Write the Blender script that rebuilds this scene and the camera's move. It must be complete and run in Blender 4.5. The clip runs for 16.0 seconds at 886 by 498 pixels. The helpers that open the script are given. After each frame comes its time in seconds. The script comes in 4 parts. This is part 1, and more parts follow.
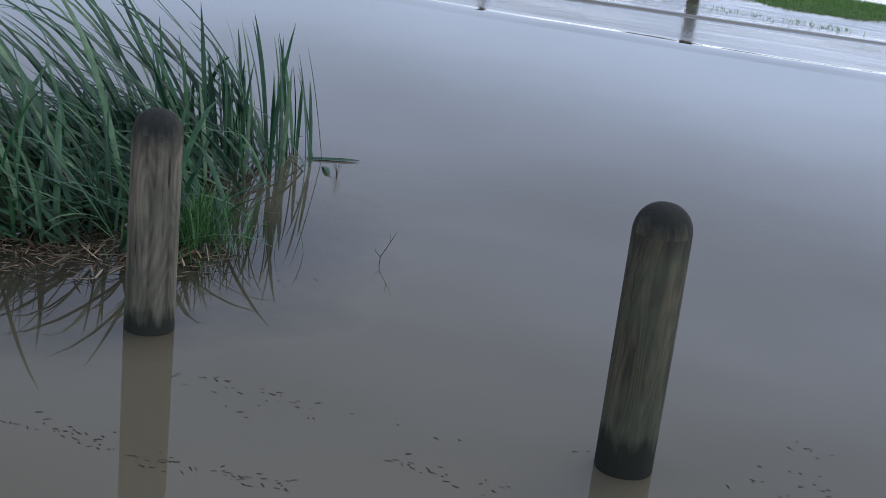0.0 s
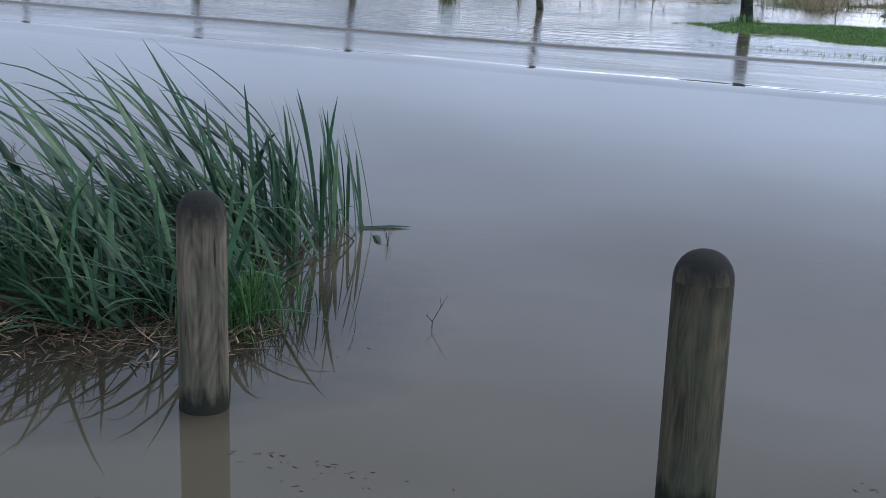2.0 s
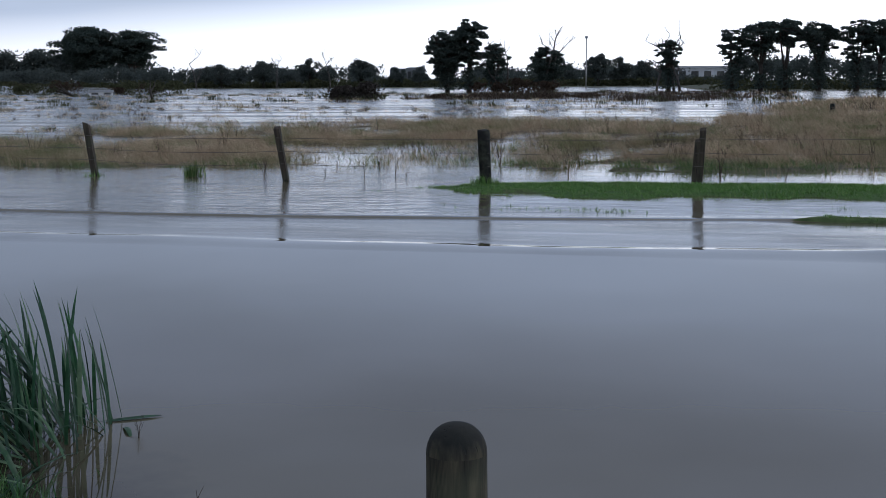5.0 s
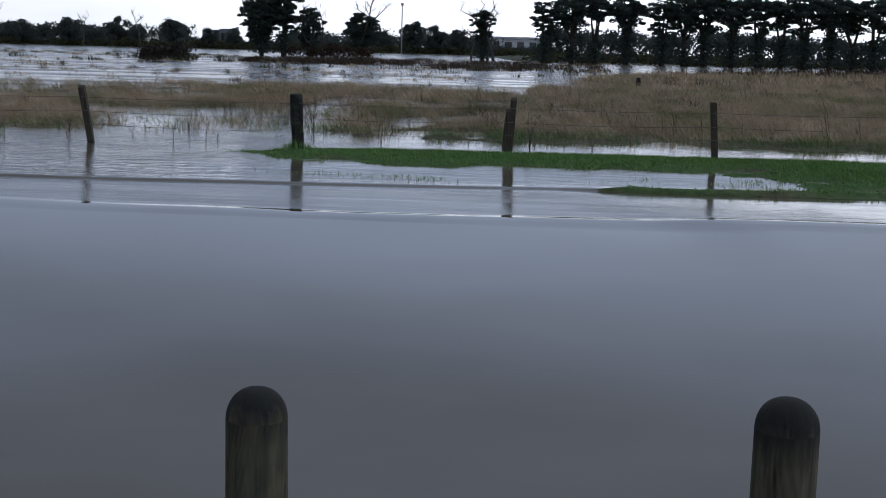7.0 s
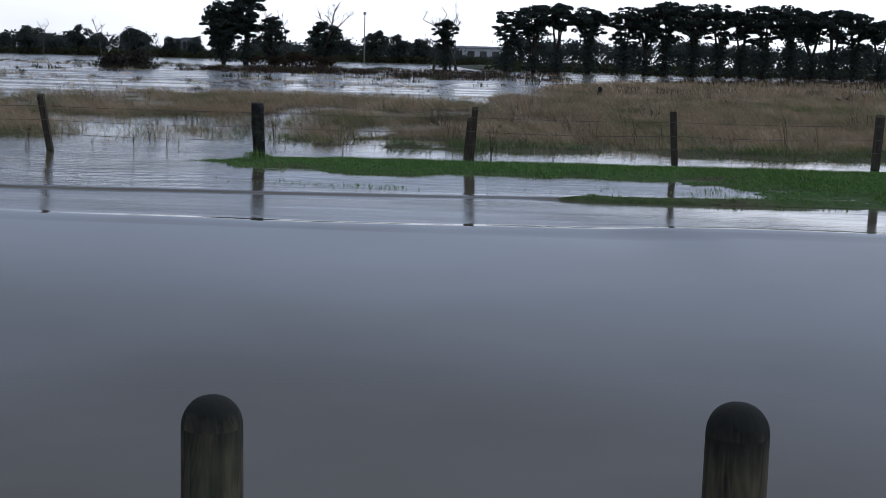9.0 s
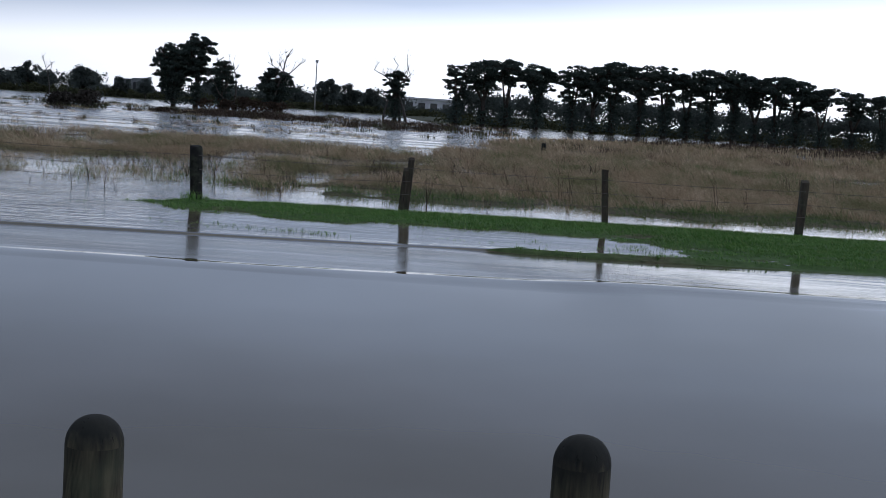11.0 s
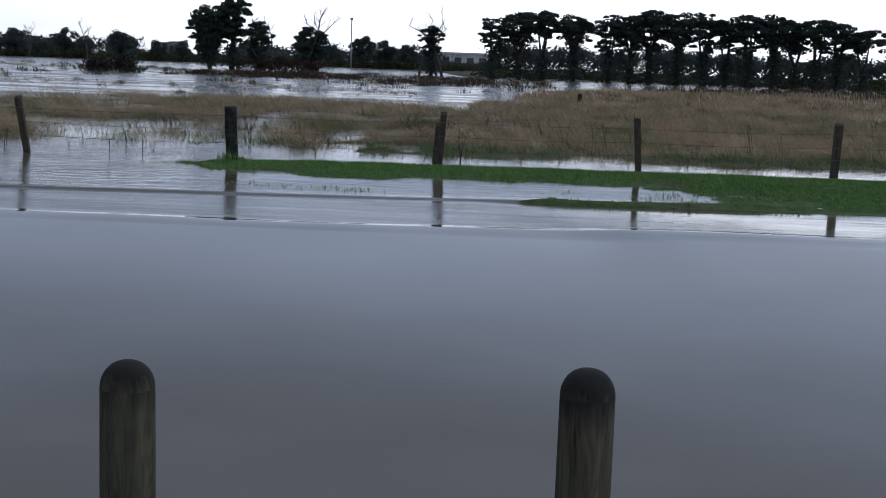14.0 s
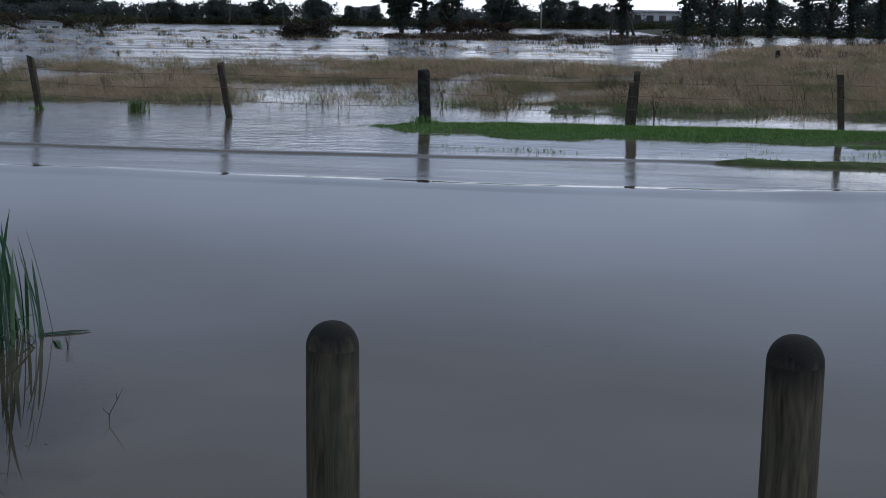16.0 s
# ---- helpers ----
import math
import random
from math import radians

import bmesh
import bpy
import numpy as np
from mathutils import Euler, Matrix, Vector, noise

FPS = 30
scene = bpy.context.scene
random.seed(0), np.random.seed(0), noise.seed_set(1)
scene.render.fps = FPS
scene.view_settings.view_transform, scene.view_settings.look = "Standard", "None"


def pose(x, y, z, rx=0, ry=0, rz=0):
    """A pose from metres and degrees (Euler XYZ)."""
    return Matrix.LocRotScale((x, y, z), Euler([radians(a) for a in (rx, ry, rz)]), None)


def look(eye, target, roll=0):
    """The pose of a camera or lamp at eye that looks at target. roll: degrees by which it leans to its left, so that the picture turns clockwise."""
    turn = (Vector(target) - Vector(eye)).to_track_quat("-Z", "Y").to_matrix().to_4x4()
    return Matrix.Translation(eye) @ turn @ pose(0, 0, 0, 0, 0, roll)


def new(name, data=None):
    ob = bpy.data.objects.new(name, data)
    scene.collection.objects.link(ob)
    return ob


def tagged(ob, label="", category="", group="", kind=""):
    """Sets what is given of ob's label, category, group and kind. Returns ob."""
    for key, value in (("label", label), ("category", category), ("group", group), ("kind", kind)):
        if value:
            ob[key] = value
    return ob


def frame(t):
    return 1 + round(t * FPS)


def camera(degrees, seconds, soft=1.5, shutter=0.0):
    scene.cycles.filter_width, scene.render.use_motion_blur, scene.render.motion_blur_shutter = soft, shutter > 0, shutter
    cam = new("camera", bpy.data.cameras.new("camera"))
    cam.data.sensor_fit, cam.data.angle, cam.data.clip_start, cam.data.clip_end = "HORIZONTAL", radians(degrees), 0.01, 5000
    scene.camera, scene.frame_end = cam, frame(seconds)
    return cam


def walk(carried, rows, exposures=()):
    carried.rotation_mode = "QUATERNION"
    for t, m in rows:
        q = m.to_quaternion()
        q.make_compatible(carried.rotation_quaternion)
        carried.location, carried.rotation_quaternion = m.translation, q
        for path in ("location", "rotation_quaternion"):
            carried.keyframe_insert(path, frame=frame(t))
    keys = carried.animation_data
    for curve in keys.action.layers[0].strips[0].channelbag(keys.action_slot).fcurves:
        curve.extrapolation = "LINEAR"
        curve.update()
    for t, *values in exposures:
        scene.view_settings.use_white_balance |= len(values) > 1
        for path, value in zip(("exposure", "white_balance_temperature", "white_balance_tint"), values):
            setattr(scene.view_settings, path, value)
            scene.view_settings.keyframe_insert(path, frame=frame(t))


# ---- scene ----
cam = camera(38.1, 16.0, soft=0.75)
PATH = [
    (0, (0.617, -3.146, 1.54), (-0.067, -1.364, 0.944), 6.6),
    (0.5, (0.68, -3.14, 1.539), (0.015, -1.347, 0.954), 6.6),
    (1, (0.666, -3.145, 1.528), (-0.063, -1.363, 0.987), 7.0),
    (1.5, (0.695, -3.143, 1.541), (-0.038, -1.361, 1.007), 5.9),
    (2, (0.69, -3.12, 1.556), (-0.109, -1.361, 1.042), 1.8),
    (2.5, (0.674, -3.122, 1.587), (-0.226, -1.383, 1.174), -0.6),
    (3, (0.655, -3.111, 1.605), (-0.282, -1.368, 1.319), -1.1),
    (3.5, (0.66, -3.124, 1.611), (-0.273, -1.377, 1.335), -0.8),
    (4, (0.701, -3.129, 1.617), (-0.086, -1.308, 1.363), -0.3),
    (4.5, (0.694, -3.072, 1.603), (0.134, -1.17, 1.343), -0.5),
    (5, (0.716, -3.081, 1.598), (0.248, -1.153, 1.34), -0.4),
    (5.2, (0.722, -3.076, 1.597), (0.302, -1.138, 1.338), -0.2),
    (7.3, (0.743, -3.069, 1.591), (0.569, -1.101, 1.282), 1.4),
    (7.5, (0.744, -3.075, 1.592), (0.569, -1.106, 1.29), 1.3),
    (8, (0.747, -3.082, 1.589), (0.578, -1.111, 1.293), 1.3),
    (8.5, (0.76, -3.097, 1.598), (0.639, -1.121, 1.315), 1.5),
    (9, (0.765, -3.089, 1.593), (0.641, -1.114, 1.301), 1.5),
    (9.2, (0.773, -3.085, 1.602), (0.692, -1.112, 1.284), 2.1),
    (11.3, (1.036, -3.385, 1.608), (0.999, -1.394, 1.416), 4.2),
    (11.5, (1.085, -3.404, 1.618), (1.031, -1.413, 1.431), 5.1),
    (12, (1.175, -3.443, 1.583), (0.927, -1.483, 1.269), 3.9),
    (12.5, (1.158, -3.459, 1.59), (0.983, -1.491, 1.277), 2.5),
    (13, (1.09, -3.492, 1.599), (1.0, -1.516, 1.303), 2.0),
    (13.5, (1.074, -3.51, 1.6), (1.009, -1.532, 1.312), 1.3),
    (14, (1.07, -3.513, 1.602), (0.967, -1.536, 1.32), 2.0),
    (14.5, (1.063, -3.508, 1.594), (0.914, -1.535, 1.3), 2.8),
    (15, (1.053, -3.503, 1.6), (0.842, -1.536, 1.309), 2.6),
    (15.5, (1.037, -3.513, 1.6), (0.685, -1.572, 1.269), 1.3),
    (16, (1.039, -3.503, 1.604), (0.646, -1.573, 1.256), 0.7),
]
EXPOSURES = [(0, 0.44), (1.5, 0.47), (2.5, 0.42), (3.5, 0.3), (4.2, 0.04), (5, -0.28), (7.5, -0.55), (9, -0.55), (11.3, -0.55), (11.5, -0.62), (12, -0.85), (12.5, -0.7), (13.5, -0.52), (16, -0.47)]
walk(cam, [(t, look(eye, target, roll)) for t, eye, target, roll in PATH], EXPOSURES)

# ---- world and light ----
world = bpy.data.worlds.new("overcast_sky")
scene.world = world
world.use_nodes = True
wn, wl = world.node_tree.nodes, world.node_tree.links
wn.clear()
w_out = wn.new("ShaderNodeOutputWorld")
w_bg = wn.new("ShaderNodeBackground")
w_tc = wn.new("ShaderNodeTexCoord")
w_sky = wn.new("ShaderNodeTexSky")
w_sky.sky_type, w_sky.sun_disc = "NISHITA", False
w_sky.sun_elevation, w_sky.sun_rotation = radians(50), radians(15)
w_sep = wn.new("ShaderNodeSeparateXYZ")
w_map = wn.new("ShaderNodeMapping")
w_map.inputs["Scale"].default_value = (1.0, 1.0, 5.0)
w_noise = wn.new("ShaderNodeTexNoise")
w_noise.inputs["Scale"].default_value = 1.7
w_noise.inputs["Detail"].default_value = 5.0
w_noise.inputs["Roughness"].default_value = 0.5
w_add = wn.new("ShaderNodeMath")
w_add.operation = "MULTIPLY_ADD"
w_add.inputs[1].default_value = 0.07
w_off = wn.new("ShaderNodeMath")
w_off.operation = "ADD"
w_off.inputs[1].default_value = -0.043
w_ramp = wn.new("ShaderNodeValToRGB")
SKY = [(0.0, (1.68, 1.78, 2.0)), (0.055, (1.70, 1.80, 2.04)), (0.072, (1.2, 1.33, 1.6)), (0.092, (0.66, 0.79, 1.06)),
       (0.16, (0.52, 0.64, 0.90)), (0.26, (0.41, 0.50, 0.73)), (0.5, (0.40, 0.48, 0.66)), (1.0, (0.38, 0.45, 0.60))]
el = w_ramp.color_ramp.elements
el[0].position, el[1].position = SKY[0][0], SKY[-1][0]
el[0].color, el[1].color = (*SKY[0][1], 1), (*SKY[-1][1], 1)
for p, c in SKY[1:-1]:
    el.new(p).color = (*c, 1)
w_skyk = wn.new("ShaderNodeMix")
w_skyk.data_type, w_skyk.blend_type = "RGBA", "MULTIPLY"
w_skyk.inputs["Factor"].default_value = 1.0
w_skyk.inputs["B"].default_value = (0.12, 0.12, 0.12, 1)
w_mix = wn.new("ShaderNodeMix")
w_mix.data_type = "RGBA"
w_mix.inputs["Factor"].default_value = 0.94
w_bright = wn.new("ShaderNodeMapRange")
w_bright.inputs["From Min"].default_value, w_bright.inputs["From Max"].default_value = 0.3, 0.7
w_bright.inputs["To Min"].default_value, w_bright.inputs["To Max"].default_value = 0.73, 1.27
w_cl = wn.new("ShaderNodeMix")
w_cl.data_type, w_cl.blend_type = "RGBA", "MULTIPLY"
w_cl.inputs["Factor"].default_value = 1.0
wl.new(w_tc.outputs["Generated"], w_sep.inputs[0])
wl.new(w_tc.outputs["Generated"], w_map.inputs["Vector"])
wl.new(w_map.outputs[0], w_noise.inputs["Vector"])
wl.new(w_noise.outputs["Fac"], w_add.inputs[0])
wl.new(w_sep.outputs["Z"], w_off.inputs[0])
w_side = wn.new("ShaderNodeMath")  # the cloud deck hangs lower to the west
w_side.operation = "MULTIPLY_ADD"
w_side.inputs[1].default_value = -0.085
wl.new(w_sep.outputs["X"], w_side.inputs[0])
wl.new(w_off.outputs[0], w_side.inputs[2])
wl.new(w_side.outputs[0], w_add.inputs[2])
wl.new(w_add.outputs[0], w_ramp.inputs["Fac"])
wl.new(w_noise.outputs["Fac"], w_bright.inputs["Value"])
wl.new(w_ramp.outputs["Color"], w_cl.inputs["A"])
w_west = wn.new("ShaderNodeMath")  # and is heavier there
w_west.operation = "MULTIPLY_ADD"
w_west.inputs[1].default_value, w_west.inputs[2].default_value = 0.30, 1.0
wl.new(w_sep.outputs["X"], w_west.inputs[0])
w_deck = wn.new("ShaderNodeMath")
w_deck.operation = "MULTIPLY"
wl.new(w_bright.outputs[0], w_deck.inputs[0])
wl.new(w_west.outputs[0], w_deck.inputs[1])
wl.new(w_deck.outputs[0], w_cl.inputs["B"])
wl.new(w_sky.outputs["Color"], w_skyk.inputs["A"])
wl.new(w_skyk.outputs["Result"], w_mix.inputs["A"])
wl.new(w_cl.outputs["Result"], w_mix.inputs["B"])
wl.new(w_mix.outputs["Result"], w_bg.inputs["Color"])
w_bg.inputs["Strength"].default_value = 1.0
wl.new(w_bg.outputs[0], w_out.inputs["Surface"])

sun = new("sun", bpy.data.lights.new("sun", "SUN"))
sun.data.energy, sun.data.angle, sun.data.color = 0.5, radians(30), (1.0, 0.97, 0.93)
sun.matrix_world = look((8, 30, 42), (0, 0, 0))

# ---- materials ----
def material(name, rough=0.8, spec=0.3, metal=0.0):
    m = bpy.data.materials.new(name)
    m.use_nodes = True
    b = m.node_tree.nodes["Principled BSDF"]
    b.inputs["Roughness"].default_value = rough
    b.inputs["Specular IOR Level"].default_value = spec
    b.inputs["Metallic"].default_value = metal
    return m, m.node_tree.nodes, m.node_tree.links, b


def ramp_node(n, stops):
    r = n.new("ShaderNodeValToRGB")
    e = r.color_ramp.elements
    e[0].position, e[1].position = stops[0][0], stops[-1][0]
    e[0].color, e[1].color = (*stops[0][1], 1), (*stops[-1][1], 1)
    for p, c in stops[1:-1]:
        e.new(p).color = (*c, 1)
    return r


def noise_node(n, l, scale, detail=4.0, vec=None, stretch=(1, 1, 1), rough=0.55):
    t = n.new("ShaderNodeTexNoise")
    t.inputs["Scale"].default_value, t.inputs["Detail"].default_value = scale, detail
    t.inputs["Roughness"].default_value = rough
    if vec is not None:
        mp = n.new("ShaderNodeMapping")
        mp.inputs["Scale"].default_value = stretch
        l.new(vec, mp.inputs["Vector"])
        l.new(mp.outputs[0], t.inputs["Vector"])
    return t


def math_node(n, l, op, a, b=None, c=None):
    k = n.new("ShaderNodeMath")
    k.operation = op
    for i, v in enumerate((a, b, c)):
        if v is None:
            continue
        if isinstance(v, (int, float)):
            k.inputs[i].default_value = v
        else:
            l.new(v, k.inputs[i])
    return k.outputs[0]


def range_node(n, l, v, a, b, c=0.0, d=1.0):
    k = n.new("ShaderNodeMapRange")
    k.inputs["From Min"].default_value, k.inputs["From Max"].default_value = a, b
    k.inputs["To Min"].default_value, k.inputs["To Max"].default_value = c, d
    l.new(v, k.inputs["Value"])
    return k.outputs[0]


def mix_node(n, l, f, a, b, blend="MIX"):
    k = n.new("ShaderNodeMix")
    k.data_type, k.blend_type = "RGBA", blend
    for key, v in (("Factor", f), ("A", a), ("B", b)):
        if isinstance(v, (int, float)):
            k.inputs[key].default_value = v
        elif isinstance(v, tuple):
            k.inputs[key].default_value = (*v, 1)
        else:
            l.new(v, k.inputs[key])
    return k.outputs["Result"]


def bump(n, l, b, height, strength=0.4, dist=0.01):
    k = n.new("ShaderNodeBump")
    k.inputs["Distance"].default_value = dist
    if isinstance(strength, (int, float)):
        k.inputs["Strength"].default_value = strength
    else:
        l.new(strength, k.inputs["Strength"])
    l.new(height, k.inputs["Height"])
    l.new(k.outputs[0], b.inputs["Normal"])


def make_water():
    m, n, l, b = material("floodwater", 0.025, 0.5)
    b.inputs["IOR"].default_value = 1.33
    pos = n.new("ShaderNodeNewGeometry").outputs["Position"]
    sep = n.new("ShaderNodeSeparateXYZ")
    l.new(pos, sep.inputs[0])
    silt = noise_node(n, l, 0.35, 4, pos)
    r = ramp_node(n, [(0.3, (0.108, 0.092, 0.060)), (0.7, (0.138, 0.118, 0.079))])
    l.new(silt.outputs["Fac"], r.inputs["Fac"])
    x, y = sep.outputs["X"], sep.outputs["Y"]
    mul = lambda p, k: math_node(n, l, "MULTIPLY", p, k)
    # base colour darkened round the bank for the reeds' dark reflections, over shallow mud
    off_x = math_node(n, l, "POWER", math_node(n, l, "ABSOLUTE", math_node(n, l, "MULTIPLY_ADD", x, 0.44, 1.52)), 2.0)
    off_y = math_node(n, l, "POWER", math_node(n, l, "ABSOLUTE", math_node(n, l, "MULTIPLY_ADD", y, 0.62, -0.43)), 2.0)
    rim_noise = noise_node(n, l, 2.2, 4, pos)
    reach = math_node(n, l, "MULTIPLY_ADD", rim_noise.outputs["Fac"], 0.7, math_node(n, l, "ADD", off_x, off_y))
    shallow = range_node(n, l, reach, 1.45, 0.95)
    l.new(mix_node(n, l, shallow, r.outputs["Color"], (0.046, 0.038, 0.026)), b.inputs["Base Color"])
    # still pond, thin sheet over the road, choppy flood between the road and the fence, open paddock
    past_ridge = range_node(n, l, y, 9.1, 9.6)
    past_kerb = range_node(n, l, math_node(n, l, "MULTIPLY_ADD", x, -0.10, y), 11.3, 12.2)
    west = range_node(n, l, x, -1.6, -4.6)
    near_fence = range_node(n, l, y, 21.0, 16.8)
    chop = mul(mul(past_kerb, west), near_fence)
    sheet_flow = noise_node(n, l, 1.0, 3, pos, (0.9, 5.5, 1.0), 0.55)
    wave = n.new("ShaderNodeMapping")
    wave.inputs["Rotation"].default_value = (0, 0, radians(24))
    wave.inputs["Scale"].default_value = (1.5, 4.6, 1.0)
    l.new(pos, wave.inputs["Vector"])
    choppy = n.new("ShaderNodeTexNoise")
    choppy.inputs["Scale"].default_value, choppy.inputs["Detail"].default_value, choppy.inputs["Roughness"].default_value = 1.0, 4.0, 0.6
    l.new(wave.outputs[0], choppy.inputs["Vector"])
    slow = noise_node(n, l, 1.0, 2, pos, (0.55, 0.7, 1.0), 0.4)
    patch = noise_node(n, l, 0.35, 2, pos, (1.0, 1.6, 1.0))
    gust = noise_node(n, l, 1.0, 3, pos, (0.04, 0.30, 1.0), 0.55)
    ruffle = noise_node(n, l, 1.0, 2, pos, (2.0, 11.0, 1.0), 0.5)
    ruffled = mul(mul(range_node(n, l, x, -5.0, -7.5), range_node(n, l, y, 4.5, 7.5)), 0.035)
    thin = mul(past_ridge, range_node(n, l, patch.outputs["Fac"], 0.38, 0.62, 0.04, 0.20))
    height = math_node(n, l, "MULTIPLY_ADD", slow.outputs["Fac"], 0.05, mul(sheet_flow.outputs["Fac"], thin))
    height = math_node(n, l, "ADD", height, mul(choppy.outputs["Fac"], mul(chop, 0.85)))
    height = math_node(n, l, "ADD", height, mul(ruffle.outputs["Fac"], ruffled))
    bump(n, l, b, height, 1.0, 0.03)
    ripple = mul(range_node(n, l, y, 20.0, 30.0), range_node(n, l, gust.outputs["Fac"], 0.42, 0.58, 0.10, 0.21))
    shiver = mul(past_ridge, range_node(n, l, patch.outputs["Fac"], 0.38, 0.62, 0.06, 0.13))
    on_road = mul(mul(past_ridge, math_node(n, l, "SUBTRACT", 1.0, past_kerb)), range_node(n, l, x, 2.6, 1.2))
    shiver = math_node(n, l, "MULTIPLY_ADD", on_road, 0.07, shiver)
    shiver = math_node(n, l, "MULTIPLY_ADD", chop, 0.04, mul(shiver, range_node(n, l, y, 21.0, 17.0, 0.25, 1.0)))
    l.new(math_node(n, l, "MAXIMUM", math_node(n, l, "ADD", ripple, 0.02), shiver), b.inputs["Roughness"])
    return m


def make_ground():
    m, n, l, b = material("wet_soil_and_turf", 0.85, 0.25)
    pos = n.new("ShaderNodeNewGeometry").outputs["Position"]
    sep = n.new("ShaderNodeSeparateXYZ")
    l.new(pos, sep.inputs[0])
    fine = noise_node(n, l, 9.0, 6, pos, rough=0.7)
    wide = noise_node(n, l, 0.5, 4, pos)
    soil = ramp_node(n, [(0.3, (0.042, 0.032, 0.022)), (0.55, (0.13, 0.10, 0.067)), (0.75, (0.22, 0.175, 0.12))])
    turf = ramp_node(n, [(0.3, (0.04, 0.085, 0.022)), (0.7, (0.085, 0.16, 0.042))])
    l.new(fine.outputs["Fac"], soil.inputs["Fac"])
    l.new(fine.outputs["Fac"], turf.inputs["Fac"])
    strip = math_node(n, l, "MULTIPLY", range_node(n, l, sep.outputs["Y"], 11.0, 12.4), range_node(n, l, sep.outputs["Y"], 19.5, 18.0))
    grow = math_node(n, l, "MULTIPLY", strip, range_node(n, l, wide.outputs["Fac"], 0.25, 0.45))
    near_col = mix_node(n, l, grow, soil.outputs["Color"], turf.outputs["Color"])
    l.new(mix_node(n, l, range_node(n, l, sep.outputs["Y"], 160.0, 190.0), near_col, (0.06, 0.068, 0.04)), b.inputs["Base Color"])
    bump(n, l, b, fine.outputs["Fac"], 0.7, 0.03)
    return m


def make_road():
    m, n, l, b = material("wet_asphalt", 0.12, 0.5)
    pos = n.new("ShaderNodeNewGeometry").outputs["Position"]
    grit = noise_node(n, l, 120.0, 3, pos)
    film = noise_node(n, l, 0.6, 3, pos, (1, 3, 1))
    r = ramp_node(n, [(0.3, (0.03, 0.03, 0.032)), (0.7, (0.07, 0.07, 0.072))])
    l.new(grit.outputs["Fac"], r.inputs["Fac"])
    l.new(r.outputs["Color"], b.inputs["Base Color"])
    l.new(range_node(n, l, film.outputs["Fac"], 0.35, 0.65, 0.04, 0.3), b.inputs["Roughness"])
    bump(n, l, b, grit.outputs["Fac"], 0.08, 0.004)
    return m


def make_timber(name, pale, dark, damp_top, foot_top):
    """Weathered timber with vertical grain, a blackened top and an algae-stained foot (heights along the post)."""
    m, n, l, b = material(name, 0.82, 0.25)
    co = n.new("ShaderNodeTexCoord").outputs["Object"]
    info = n.new("ShaderNodeObjectInfo")
    shift = n.new("ShaderNodeVectorMath")
    shift.operation = "ADD"
    comb = n.new("ShaderNodeCombineXYZ")
    for i in range(3):
        l.new(math_node(n, l, "MULTIPLY", info.outputs["Random"], 7.3 + i), comb.inputs[i])
    l.new(co, shift.inputs[0])
    l.new(comb.outputs[0], shift.inputs[1])
    v = shift.outputs[0]
    sep = n.new("ShaderNodeSeparateXYZ")
    l.new(co, sep.inputs[0])
    grain = noise_node(n, l, 1.0, 6, v, (42, 42, 3.2), 0.65)
    figure = noise_node(n, l, 1.0, 5, v, (24, 24, 2.4), 0.65)
    cracks = noise_node(n, l, 1.0, 2, v, (58, 58, 4.5), 0.5)
    blot = noise_node(n, l, 7.0, 5, v)
    r = ramp_node(n, [(0.37, dark), (0.5, tuple((p + d) / 2 for p, d in zip(pale, dark))), (0.62, pale)])
    broad = noise_node(n, l, 1.0, 1, v, (11, 11, 2.0), 0.4)
    arches = math_node(n, l, "MULTIPLY_ADD", math_node(n, l, "SINE", math_node(n, l, "MULTIPLY", broad.outputs["Fac"], 85.0)), 0.028, -0.01)
    mixed = math_node(n, l, "MULTIPLY_ADD", figure.outputs["Fac"], 0.6, math_node(n, l, "MULTIPLY", grain.outputs["Fac"], 0.42))
    l.new(math_node(n, l, "ADD", mixed, arches), r.inputs["Fac"])
    col = r.outputs["Color"]
    split = range_node(n, l, cracks.outputs["Fac"], 0.66, 0.72)
    col = mix_node(n, l, split, col, tuple(d * 0.35 for d in dark))
    moss = range_node(n, l, blot.outputs["Fac"], 0.45, 0.68, 0.0, 0.55)
    col = mix_node(n, l, moss, col, (0.075, 0.085, 0.055))
    drip = noise_node(n, l, 1.0, 3, v, (30, 30, 5))
    edge = math_node(n, l, "ADD", math_node(n, l, "MULTIPLY_ADD", blot.outputs["Fac"], 0.12, -0.06), math_node(n, l, "MULTIPLY_ADD", drip.outputs["Fac"], 0.16, -0.08))
    z = math_node(n, l, "ADD", sep.outputs["Z"], edge)
    green = range_node(n, l, z, foot_top + 0.16, foot_top - 0.02)
    col = mix_node(n, l, math_node(n, l, "MULTIPLY", green, 0.55), col, (0.06, 0.068, 0.045))
    foot = range_node(n, l, z, foot_top + 0.015, foot_top - 0.03)
    col = mix_node(n, l, math_node(n, l, "MULTIPLY", foot, 0.92), col, (0.014, 0.016, 0.011))
    cap = range_node(n, l, z, damp_top - 0.05, damp_top + 0.05)
    col = mix_node(n, l, math_node(n, l, "MULTIPLY", cap, 0.93), col, (0.017, 0.018, 0.016))
    l.new(col, b.inputs["Base Color"])
    h = math_node(n, l, "SUBTRACT", grain.outputs["Fac"], math_node(n, l, "MULTIPLY", split, 1.5))
    bump(n, l, b, h, 0.6, 0.004)
    return m


